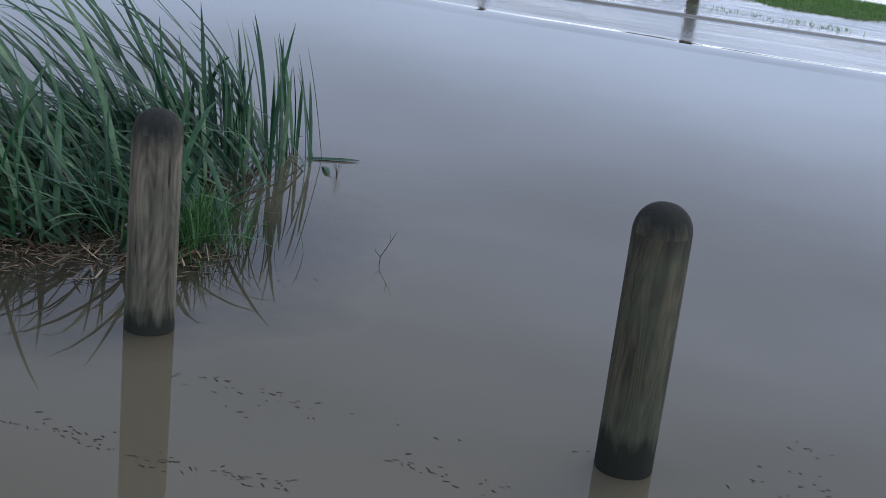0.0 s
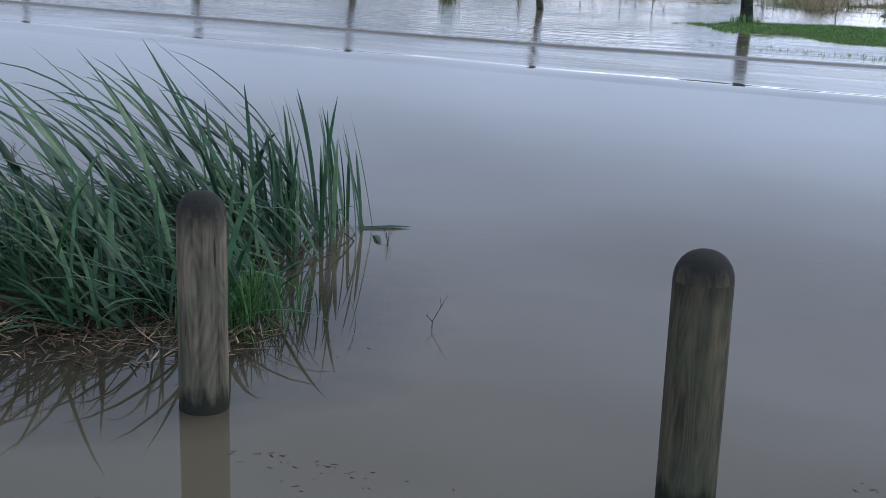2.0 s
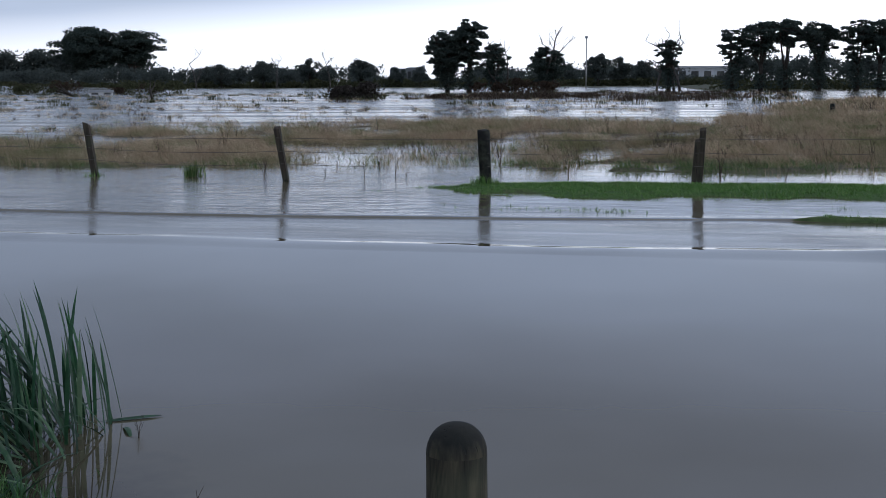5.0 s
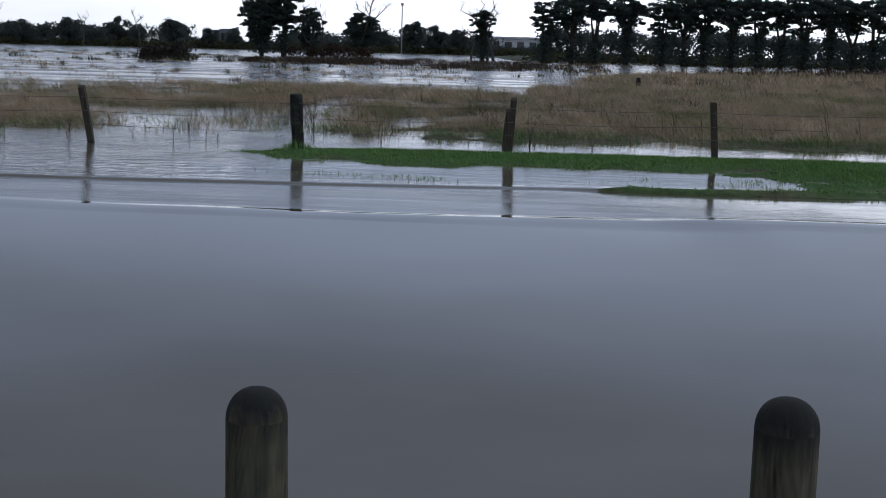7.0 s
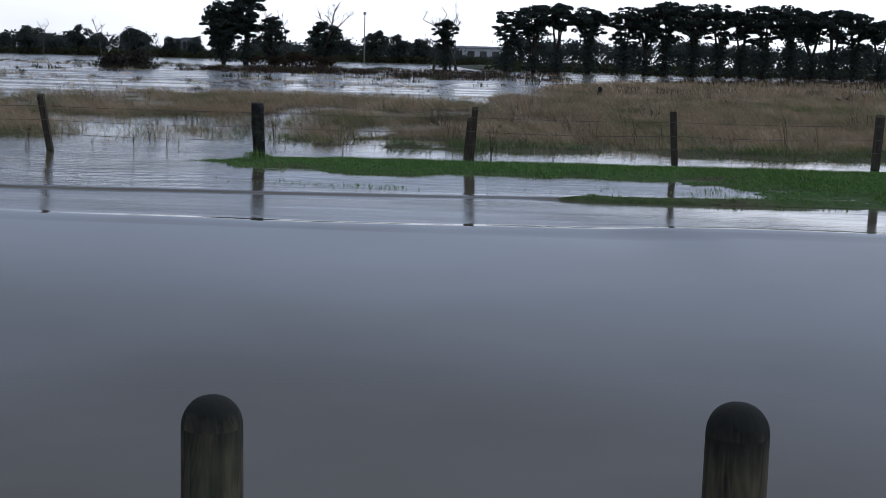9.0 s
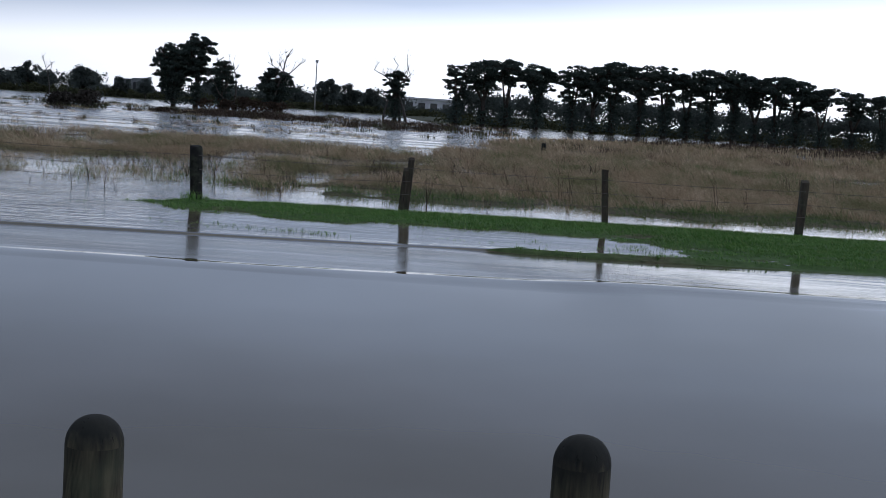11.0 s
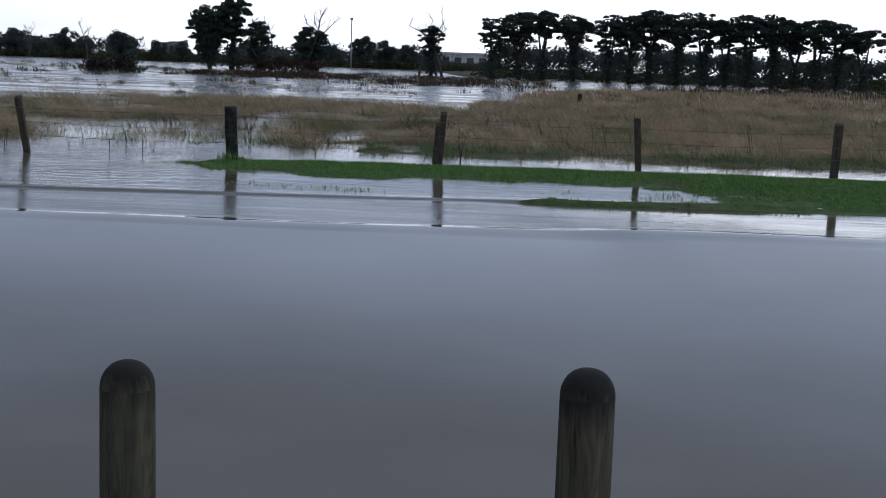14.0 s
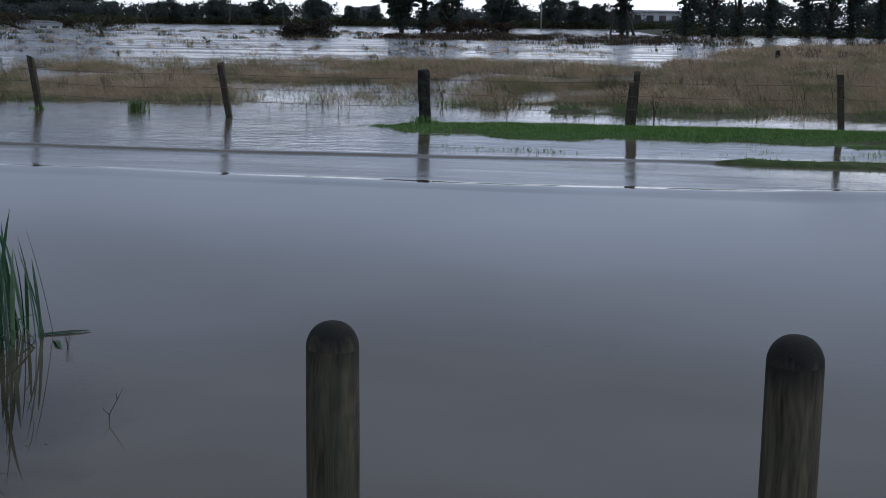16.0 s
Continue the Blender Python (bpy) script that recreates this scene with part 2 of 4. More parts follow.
def make_leaf(name, stops, rough=0.5, spec=0.35, thin=0.0, patches=()):
    m, n, l, b = material(name, rough, spec)
    g = n.new("ShaderNodeNewGeometry")
    info = n.new("ShaderNodeObjectInfo")
    both = math_node(n, l, "FRACT", math_node(n, l, "ADD", g.outputs["Random Per Island"], info.outputs["Random"]))
    r = ramp_node(n, stops)
    l.new(both, r.inputs["Fac"])
    base = r.outputs["Color"]
    if patches:
        area = noise_node(n, l, 0.45, 4, g.outputs["Position"], (1, 0.6, 1), 0.6)
        tone = ramp_node(n, patches)
        l.new(area.outputs["Fac"], tone.inputs["Fac"])
        base = mix_node(n, l, 1.0, base, tone.outputs["Color"], "MULTIPLY")
    mott = noise_node(n, l, 14.0, 3, g.outputs["Position"])
    col = mix_node(n, l, 1.0, base, range_node(n, l, mott.outputs["Fac"], 0.3, 0.7, 0.7, 1.25), "MULTIPLY")
    l.new(col, b.inputs["Base Color"])
    if thin:
        b.inputs["Transmission Weight"].default_value = 0.0
        tr = n.new("ShaderNodeBsdfTranslucent")
        l.new(col, tr.inputs["Color"])
        ms = n.new("ShaderNodeMixShader")
        ms.inputs[0].default_value = thin
        l.new(b.outputs[0], ms.inputs[1])
        l.new(tr.outputs[0], ms.inputs[2])
        l.new(ms.outputs[0], n["Material Output"].inputs["Surface"])
    return m


def make_plain(name, a, b_, rough, spec=0.3, metal=0.0, scale=6.0):
    m, n, l, b = material(name, rough, spec, metal)
    co = n.new("ShaderNodeTexCoord").outputs["Object"]
    t = noise_node(n, l, scale, 5, co, rough=0.65)
    r = ramp_node(n, [(0.3, a), (0.7, b_)])
    l.new(t.outputs["Fac"], r.inputs["Fac"])
    l.new(r.outputs["Color"], b.inputs["Base Color"])
    bump(n, l, b, t.outputs["Fac"], 0.2, 0.01)
    return m


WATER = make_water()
GROUND = make_ground()
ROAD = make_road()
BOLLARD = make_timber("bollard_timber", (0.215, 0.182, 0.13), (0.046, 0.041, 0.03), 0.60, 0.055)
POST = make_timber("fence_timber", (0.088, 0.068, 0.05), (0.033, 0.026, 0.02), 1.4, 0.02)
BOLLARD_DAMP = make_timber("damp_bollard_timber", (0.135, 0.116, 0.074), (0.024, 0.023, 0.017), 0.66, 0.12)
STUMP = make_timber("dark_fence_timber", (0.019, 0.018, 0.016), (0.007, 0.0065, 0.006), 1.4, 0.06)
REED = make_leaf("reed_leaf", [(0.0, (0.012, 0.042, 0.022)), (0.4, (0.026, 0.085, 0.040)), (0.75, (0.055, 0.145, 0.064)), (1.0, (0.16, 0.25, 0.13))], 0.45, 0.35, 0.25)
TUFT = make_leaf("fresh_grass", [(0.0, (0.03, 0.10, 0.03)), (0.8, (0.07, 0.18, 0.05)), (1.0, (0.14, 0.26, 0.08))], 0.5, 0.3, 0.25)
VERGE = make_leaf("verge_grass", [(0.0, (0.085, 0.19, 0.04)), (0.7, (0.155, 0.31, 0.075)), (1.0, (0.28, 0.37, 0.14))], 0.55, 0.25, 0.2)
STRAW = make_leaf("dry_grass", [(0.0, (0.25, 0.195, 0.13)), (0.5, (0.43, 0.355, 0.25)), (0.85, (0.60, 0.51, 0.385)), (1.0, (0.22, 0.22, 0.11))], 0.7, 0.15, 0.35,
                  [(0.34, (0.52, 0.60, 0.40)), (0.43, (0.82, 0.82, 0.68)), (0.49, (1.22, 1.14, 1.06)), (0.55, (0.95, 0.82, 0.73)), (0.63, (1.65, 1.55, 1.5))])
SEDGE = make_leaf("green_field_grass", [(0.0, (0.06, 0.125, 0.032)), (0.7, (0.13, 0.21, 0.065)), (1.0, (0.29, 0.30, 0.14))], 0.65, 0.2, 0.2)
WEED = make_leaf("dead_weed_stalk", [(0.0, (0.035, 0.026, 0.02)), (1.0, (0.10, 0.07, 0.05))], 0.8, 0.15)
LITTER = make_leaf("dead_reed_litter", [(0.0, (0.045, 0.03, 0.018)), (0.6, (0.13, 0.085, 0.05)), (0.9, (0.28, 0.2, 0.12)), (1.0, (0.42, 0.34, 0.23))], 0.75, 0.2)
NEEDLE = make_leaf("conifer_foliage", [(0.0, (0.050, 0.068, 0.060)), (1.0, (0.092, 0.118, 0.104))], 0.95, 0.04, 0.45)
# lighter and bluer than the leaf: distance haze is put into this colour
GUM = make_leaf("gum_foliage", [(0.0, (0.076, 0.092, 0.086)), (1.0, (0.108, 0.126, 0.114))], 0.95, 0.04, 0.5)
SCRUB = make_leaf("scrub_foliage", [(0.0, (0.04, 0.045, 0.024)), (1.0, (0.10, 0.105, 0.06))], 0.95, 0.04, 0.45)
RUSSET = make_leaf("russet_scrub", [(0.0, (0.035, 0.026, 0.02)), (1.0, (0.085, 0.062, 0.046))], 0.95, 0.04, 0.4)
BARK = make_plain("dark_bark", (0.03, 0.026, 0.022), (0.075, 0.065, 0.055), 0.9, 0.15, 0, 3.0)
DEADWOOD = make_plain("bare_grey_wood", (0.06, 0.055, 0.05), (0.13, 0.12, 0.11), 0.85, 0.2, 0, 3.0)
STEEL = make_plain("galvanised_steel", (0.30, 0.31, 0.32), (0.42, 0.43, 0.44), 0.5, 0.5, 0.6, 20.0)
ALLOY = make_plain("dull_sheet_aluminium", (0.36, 0.37, 0.39), (0.46, 0.47, 0.49), 0.6, 0.4, 0.3, 7.0)
WIRE = make_plain("rusted_wire", (0.10, 0.085, 0.075), (0.2, 0.18, 0.165), 0.6, 0.4, 0.5, 30.0)
PALE = make_plain("pale_cladding", (0.50, 0.51, 0.52), (0.62, 0.63, 0.64), 0.7, 0.3, 0, 0.4)
SLATE = make_plain("grey_roofing", (0.16, 0.17, 0.18), (0.25, 0.26, 0.27), 0.7, 0.3, 0, 0.4)
DARKGLASS = make_plain("dark_glazing", (0.02, 0.022, 0.025), (0.035, 0.037, 0.04), 0.15, 0.5, 0, 1.0)

# ---- building helpers ----
rng = np.random.default_rng(7)


def mesh_of(name, verts, faces, mat=None, smooth=False):
    me = bpy.data.meshes.new(name)
    verts = np.asarray(verts, np.float32)
    if isinstance(faces, np.ndarray):
        k = faces.shape[1]
        me.vertices.add(len(verts))
        me.vertices.foreach_set("co", verts.ravel())
        me.loops.add(faces.size)
        me.loops.foreach_set("vertex_index", faces.astype(np.int32).ravel())
        me.polygons.add(len(faces))
        me.polygons.foreach_set("loop_start", np.arange(0, faces.size, k, dtype=np.int32))
        me.polygons.foreach_set("loop_total", np.full(len(faces), k, np.int32))
        me.update(calc_edges=True)
        me.validate()
    else:
        me.from_pydata([tuple(map(float, v)) for v in verts], [], faces)
        me.update()
    if smooth:
        me.polygons.foreach_set("use_smooth", np.ones(len(me.polygons), bool))
    if mat:
        me.materials.append(mat)
    return me


def part(name, data, parent=None, label="", at=None):
    """Links a mesh as one object under a thing or under a part."""
    ob = new(name, data)
    if parent is not None:
        ob.parent = parent
    if at is not None:
        ob.matrix_basis = at
    return tagged(ob, label)


def smooth(a, b, x):
    t = np.clip((np.asarray(x, float) - a) / (b - a), 0, 1)
    return t * t * (3 - 2 * t)


TABLE = np.random.default_rng(3).random((256, 256))


def value_noise(x, y, scale=1.0, octaves=3):
    x, y = np.asarray(x, float) * scale, np.asarray(y, float) * scale
    total, amp, norm = 0.0, 1.0, 0.0
    for o in range(octaves):
        i, j = np.floor(x).astype(int), np.floor(y).astype(int)
        u, v = x - i, y - j
        u, v = u * u * (3 - 2 * u), v * v * (3 - 2 * v)
        q = lambda a, c: TABLE[a % 256, c % 256]
        total = total + amp * ((q(i, j) * (1 - u) + q(i + 1, j) * u) * (1 - v) + (q(i, j + 1) * (1 - u) + q(i + 1, j + 1) * u) * v)
        norm += amp
        amp *= 0.5
        x, y = x * 2.03 + 17.1, y * 2.03 + 5.7
    return total / norm


def tube(path, radii, sides=6, cap=True):
    """A tapered tube along a path, as vertices and faces."""
    path = [Vector(p) for p in path]
    verts, faces = [], []
    for i, p in enumerate(path):
        d = (path[min(i + 1, len(path) - 1)] - path[max(i - 1, 0)]).normalized()
        a = d.cross(Vector((0.31, 0.87, 0.17)) if abs(d.z) > 0.8 else Vector((0, 0, 1))).normalized()
        b = d.cross(a)
        for k in range(sides):
            t = 2 * math.pi * k / sides
            verts.append(p + (a * math.cos(t) + b * math.sin(t)) * radii[i])
    for i in range(len(path) - 1):
        for k in range(sides):
            k2 = (k + 1) % sides
            faces.append((i * sides + k, i * sides + k2, (i + 1) * sides + k2, (i + 1) * sides + k))
    if cap:
        faces.append(tuple(range(sides))[::-1])
        faces.append(tuple((len(path) - 1) * sides + k for k in range(sides)))
    return verts, faces


def joined(pieces):
    verts, faces = [], []
    for v, f in pieces:
        o = len(verts)
        verts += [tuple(p) for p in v]
        faces += [tuple(i + o for i in face) for face in f]
    return verts, faces


def box(x0, x1, y0, y1, z0, z1):
    v = [(x, y, z) for z in (z0, z1) for x, y in ((x0, y0), (x1, y0), (x1, y1), (x0, y1))]
    return v, [(3, 2, 1, 0), (4, 5, 6, 7), (0, 1, 5, 4), (1, 2, 6, 5), (2, 3, 7, 6), (3, 0, 4, 7)]


def blades(x, y, z, height, width, lean, heading, curl=0.5):
    """Many tapered bent blades at once: five corners and a quad with a tip on each."""
    n = len(x)
    f = rng.random(n) * 2 * np.pi
    wx, wy = np.cos(f) * width / 2, np.sin(f) * width / 2
    dx, dy = np.cos(heading) * lean * height, np.sin(heading) * lean * height
    root = np.stack([x, y, z], 1)
    side = np.stack([wx, wy, 0 * wx], 1)
    mid = root + np.stack([dx * 0.3, dy * 0.3, height * 0.55], 1)
    top = root + np.stack([dx, dy, height * (1 - curl * 0.3 * np.minimum(lean, 1.5))], 1)
    v = np.stack([root - side, root + side, mid - side * 0.8, mid + side * 0.8, top], 1).reshape(-1, 3)
    o = (np.arange(n) * 5)[:, None]
    tri = np.concatenate([o + [0, 1, 3], o + [0, 3, 2], o + [2, 3, 4]], 1).reshape(-1, 3)
    return v, tri


def cards(centres, size, flat=0.5):
    """Small leaf sprays: one bent four-corner leaf at each centre, tilted at random."""
    n = len(centres)
    a = rng.normal(size=(n, 3))
    a[:, 2] *= flat
    a /= np.linalg.norm(a, axis=1)[:, None]
    b = rng.normal(size=(n, 3))
    b[:, 2] *= flat
    b -= a * (a * b).sum(1)[:, None]
    b /= np.linalg.norm(b, axis=1)[:, None]
    s = (size * (0.6 + 0.8 * rng.random(n)))[:, None]
    v = np.stack([centres - a * s, centres + b * s * 0.55, centres + a * s, centres - b * s * 0.55], 1).reshape(-1, 3)
    q = (np.arange(n) * 4)[:, None] + np.arange(4)[None]
    return v, q


# ---- the lie of the land ----
UP = 0.05  # the flood stands a little higher beyond the road


def ridge_y(x):
    return 9.13 + 0.1 * np.maximum(x, 0) + 0.035 * np.maximum(-x - 4, 0) + 0.05 * np.sin(x * 0.9) + 0.03 * np.sin(x * 2.3 + 1)


def kerb_y(x):
    return 11.35 + 0.115 * np.maximum(x + 4, 0) + 0.05 * np.maximum(-x - 7, 0) + 0.03 * np.sin(x * 1.3)


def field_cover(x, y):
    """How thickly the dry field grass stands, 0 to 1."""
    n1, n2 = value_noise(x, y, 0.16, 3), value_noise(x + 40, y, 0.5, 3)
    far_edge = 45 + np.interp(x + 9 * (n1 - 0.5), [-60, -2, 4.4, 20, 40, 90], [0, 0, 44, 78, 100, 130]) + 14 * (n2 - 0.5)
    near_edge = 17.9 + 1.3 * n2
    n3 = value_noise(x * 0.8, y * 0.55 + 13, 0.9, 3)
    right = smooth(-4.6, -3.2, x + 1.5 * (n2 - 0.5) + 0.05 * (y - 20)) * smooth(0, 1.0, y - near_edge) * smooth(0, 4, far_edge - y)
    right *= 1 - 0.75 * smooth(0.62, 0.70, n1) * smooth(24, 30, y)
    right *= np.maximum(smooth(0.31 + 0.1 * smooth(24, 27, y), 0.43 + 0.1 * smooth(24, 27, y), n3), smooth(-1.5, 4.5, x) * (0.75 + 0.25 * smooth(19.5, 21, y)))
    # west of the bay the grass stands thick near the fence and thins out towards the open water
    bay_side = np.interp(y, [18, 20, 26, 34, 60], [-7.4, -7.9, -9.6, -6.0, -4.0])
    back = np.interp(x, [-26, -22, -18, -14, -6], [27, 35, 42, 47, 46])
    west = smooth(-25.5, -17.5, x + 5 * (n1 - 0.5)) * smooth(0.6, -0.6, x - bay_side + 1.6 * (n2 - 0.5)) * smooth(18.3, 19.3, y + 1.2 * (n2 - 0.5)) * smooth(3, -3, y - back + 9 * (n1 - 0.5))
    open_up = smooth(22, 30, y) * smooth(-8, -16, x)
    west *= np.maximum(smooth(0.36 + 0.14 * open_up, 0.47 + 0.14 * open_up, n3), 0.8 * smooth(25, 21, y) * smooth(-18.5, -15.5, x))
    strip = smooth(-23.6, -22.6, x) * smooth(-20.4, -21.2, x + n2 - 0.5) * smooth(19.3, 19.8, y + 0.6 * (n2 - 0.5)) * smooth(23.5, 22.3, y)
    bay = 0.35 * smooth(-7.2, -6.4, x) * smooth(-3.0, -3.8, x) * smooth(19.8, 21.2, y + 2 * n2) * smooth(28, 25, y) * smooth(0.44, 0.52, n2)
    beyond = smooth(-11, -9, x) * smooth(-2, -3.5, x) * smooth(27, 30, y + 3 * (n2 - 0.5)) * smooth(46, 42, y + 6 * (n1 - 0.5)) * smooth(0.42, 0.54, n3)
    return np.clip(np.maximum.reduce([right, west, strip, bay, beyond]), 0, 1)


def verge_height(x, y):
    """How far the grass verge stands over the flood."""
    n = value_noise(x, y, 1.3, 3) - 0.5
    wet_end = smooth(-5.0, -1.6, x + 2.4 * n)
    bank = smooth(13.8, 14.9, y + 1.0 * n) * smooth(16.55, 16.0, y + 0.7 * n - 0.04 * np.maximum(x, 0)) * wet_end
    k = kerb_y(x)
    m = value_noise(x * 0.6, y + 3, 2.1, 3) - 0.5
    fine = value_noise(x * 0.55, y, 4.2, 2) - 0.5
    front = smooth(k + 0.1, k + 0.4, y) * smooth(14.9, 14.2, y) * smooth(2.2, 6.0, x + 2.5 * n + 1.6 * (y - 13))
    wet = smooth(k + 0.35, k + 0.6, y) * smooth(14.3, 13.7, y + 0.12 * np.maximum(x - 3, 0))
    lip = smooth(k - 0.02, k + 0.03, y + 0.05 * n) * smooth(k + 0.3, k + 0.14, y + 0.3 * n - 0.1 * smooth(2.4, 4.5, x)) * smooth(0.0, 2.4, x + 2.5 * m) * smooth(0.18, 0.34, value_noise(x, y, 3.1, 2))
    return np.maximum.reduce([bank * (0.095 + 0.05 * n), front * (0.072 - 0.045 * wet + 0.04 * n + 0.16 * wet * fine), lip * 0.046]) - 0.05


def ground_height(x, y):
    n = value_noise(x, y, 0.8, 3) - 0.5
    z = np.full(np.shape(x), -0.22) + 0.05 * n
    z = np.where(y < 0, z + 0.30 * smooth(-1.0, -2.2, y), z)
    # the reed bank
    reach = ((x + 4.3) / 2.45) ** 2 + ((y - 1.35) / (1.32 + 0.2 * smooth(-2.3, -3.0, x))) ** 2
    z = np.maximum(z, 0.055 - 0.16 * np.clip(reach - 0.45, 0, 1.6) + 0.05 * n - 0.13 * smooth(-2.75, -2.2, x) * smooth(0.75, 1.2, y) - 0.16 * smooth(-3.1, -3.8, x) * smooth(0.5, 0.9, y))
    # the verge
    strip = smooth(12.0, 12.3, y + 0.02) * smooth(18.2, 17.6, y)
    z = np.maximum(z, np.where(strip > 0, UP + verge_height(x, y) * 1.0, -1))
    # field
    z = np.maximum(z, np.where(y > 18, UP - 0.09 + 0.115 * field_cover(x, y) + 0.05 * n, -1))
    # the far bank under the woods
    edge = 196 + 140 * smooth(-4, -22, x) + 10 * (value_noise(x, 0 * x, 0.03, 2) - 0.5)
    far = smooth(0, 500, y - edge) * 0.9
    z = np.maximum(z, np.where(y > edge - 20, -0.1 + far + 0.25 * smooth(-8, 4, y - edge), -1))
    return z


def stretched(marks):
    """Grid lines from rows of start, stop and step."""
    out = []
    for a, b, s in marks:
        out += list(np.arange(a, b - 1e-6, s))
    return np.array(out + [marks[-1][1]])


def sheet(name, xs, ys, height, mat):
    gx, gy = np.meshgrid(xs, ys)
    v = np.stack([gx, gy, height(gx, gy)], -1).reshape(-1, 3)
    r, c = len(ys), len(xs)
    i = (np.arange(r - 1)[:, None] * c + np.arange(c - 1)[None]).ravel()
    return mesh_of(name, v, np.stack([i, i + 1, i + c + 1, i + c], 1), mat, True)


def water_height(x, y):
    r, k = ridge_y(x), kerb_y(x)
    lift = 0.6 + 0.8 * value_noise(x, 0 * x, 0.9, 3)
    broken = smooth(0.3, 0.55, value_noise(x * 0.5 + 3, 0 * x, 0.9, 2))
    z = 0.0115 * lift * (0.6 + 0.4 * broken) * smooth(-0.7, 0.0, y - r) * (1 - smooth(0.0, 0.26, y - r))
    step = 0.015 + 0.008 * smooth(0, -4, x)
    z = z + step * smooth(-0.01, 0.085, y - k) + (UP - 0.002 - step) * smooth(0.3, 2.6, y - k) + 0.003 * lift * np.exp(-((y - k - 0.2) / 0.1) ** 2)
    # the film of water sheds off the road's crown towards the verge
    crown = smooth(1.2, 2.2, x + 0.35 * (y - 10)) * smooth(7.0, 3.2, x + 0.35 * (y - 10))
    across = np.clip((y - r) / (k - r), 0, 1)
    z = z + crown * (0.027 * smooth(-2.6, 0.0, y - r) * (1 - across) - 0.014 * across * (1 - smooth(0.0, 0.1, y - k)))
    # upstream, far to the west, the flood stands higher
    z = z + 4.5 * smooth(-150, -420, x) * smooth(120, 300, y)
    on_road = smooth(0.05, 0.3, y - r) * smooth(0.0, -0.3, y - k)
    z = z + on_road * 0.0032 * (value_noise(x * 0.35, y * 2.2, 1.7, 3) - 0.5)
    behind = smooth(0.3, 0.8, y - k) * smooth(17, 14, y)
    return z + behind * 0.0055 * (value_noise(x * 0.5 + 0.5 * y, y * 1.6, 1.5, 3) - 0.5)


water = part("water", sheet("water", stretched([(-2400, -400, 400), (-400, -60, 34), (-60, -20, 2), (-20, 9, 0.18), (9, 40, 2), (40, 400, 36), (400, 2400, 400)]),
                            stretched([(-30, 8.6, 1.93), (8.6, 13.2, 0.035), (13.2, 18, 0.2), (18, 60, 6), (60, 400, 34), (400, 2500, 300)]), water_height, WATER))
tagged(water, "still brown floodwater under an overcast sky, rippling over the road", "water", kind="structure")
ground = part("ground", sheet("ground", stretched([(-2400, -400, 400), (-400, -60, 17), (-60, -26, 1), (-26, -8, 0.3), (-8, 12, 0.14), (12, 60, 1), (60, 400, 17), (400, 2400, 400)]),
                              stretched([(-30, -3, 3), (-3, 3.4, 0.16), (3.4, 11.4, 1), (11.4, 19.2, 0.09), (19.2, 50, 0.4), (50, 160, 3), (160, 320, 8), (320, 2500, 218)]), ground_height, GROUND))
tagged(ground, "muddy flooded ground with a grass verge and dry field", "ground", kind="structure")

# the road's wet crown shows beyond the verge's end
def road_height(x, y):
    k, r = kerb_y(x), ridge_y(x)
    mid = (y - r) / (k - r)
    return -0.10 + 0.125 * smooth(4.0, 8.0, x) * np.clip(1.3 - 1.2 * np.abs(mid - 0.35), 0, 1) + 0.012 * (value_noise(x * 0.4, y, 1.1, 2) - 0.5)


xs = stretched([(-60, 2, 4), (2, 14, 0.25), (14, 80, 6)])
gx, gt = np.meshgrid(xs, np.linspace(0, 1, 14))
gy = ridge_y(gx) + 0.1 + gt * (kerb_y(gx) - ridge_y(gx) - 0.1)
top = np.stack([gx, gy, road_height(gx, gy)], -1).reshape(-1, 3)
r_, c_ = gx.shape
i_ = (np.arange(r_ - 1)[:, None] * c_ + np.arange(c_ - 1)[None]).ravel()
road = part("road", mesh_of("road", np.concatenate([top, top - (0, 0, 0.2)]), np.concatenate([np.stack([i_, i_ + 1, i_ + c_ + 1, i_ + c_], 1), np.stack([i_ + c_, i_ + c_ + 1, i_ + 1, i_], 1) + r_ * c_]), ROAD, True))
tagged(road, "wet grey asphalt road just under the floodwater", "road", kind="structure")

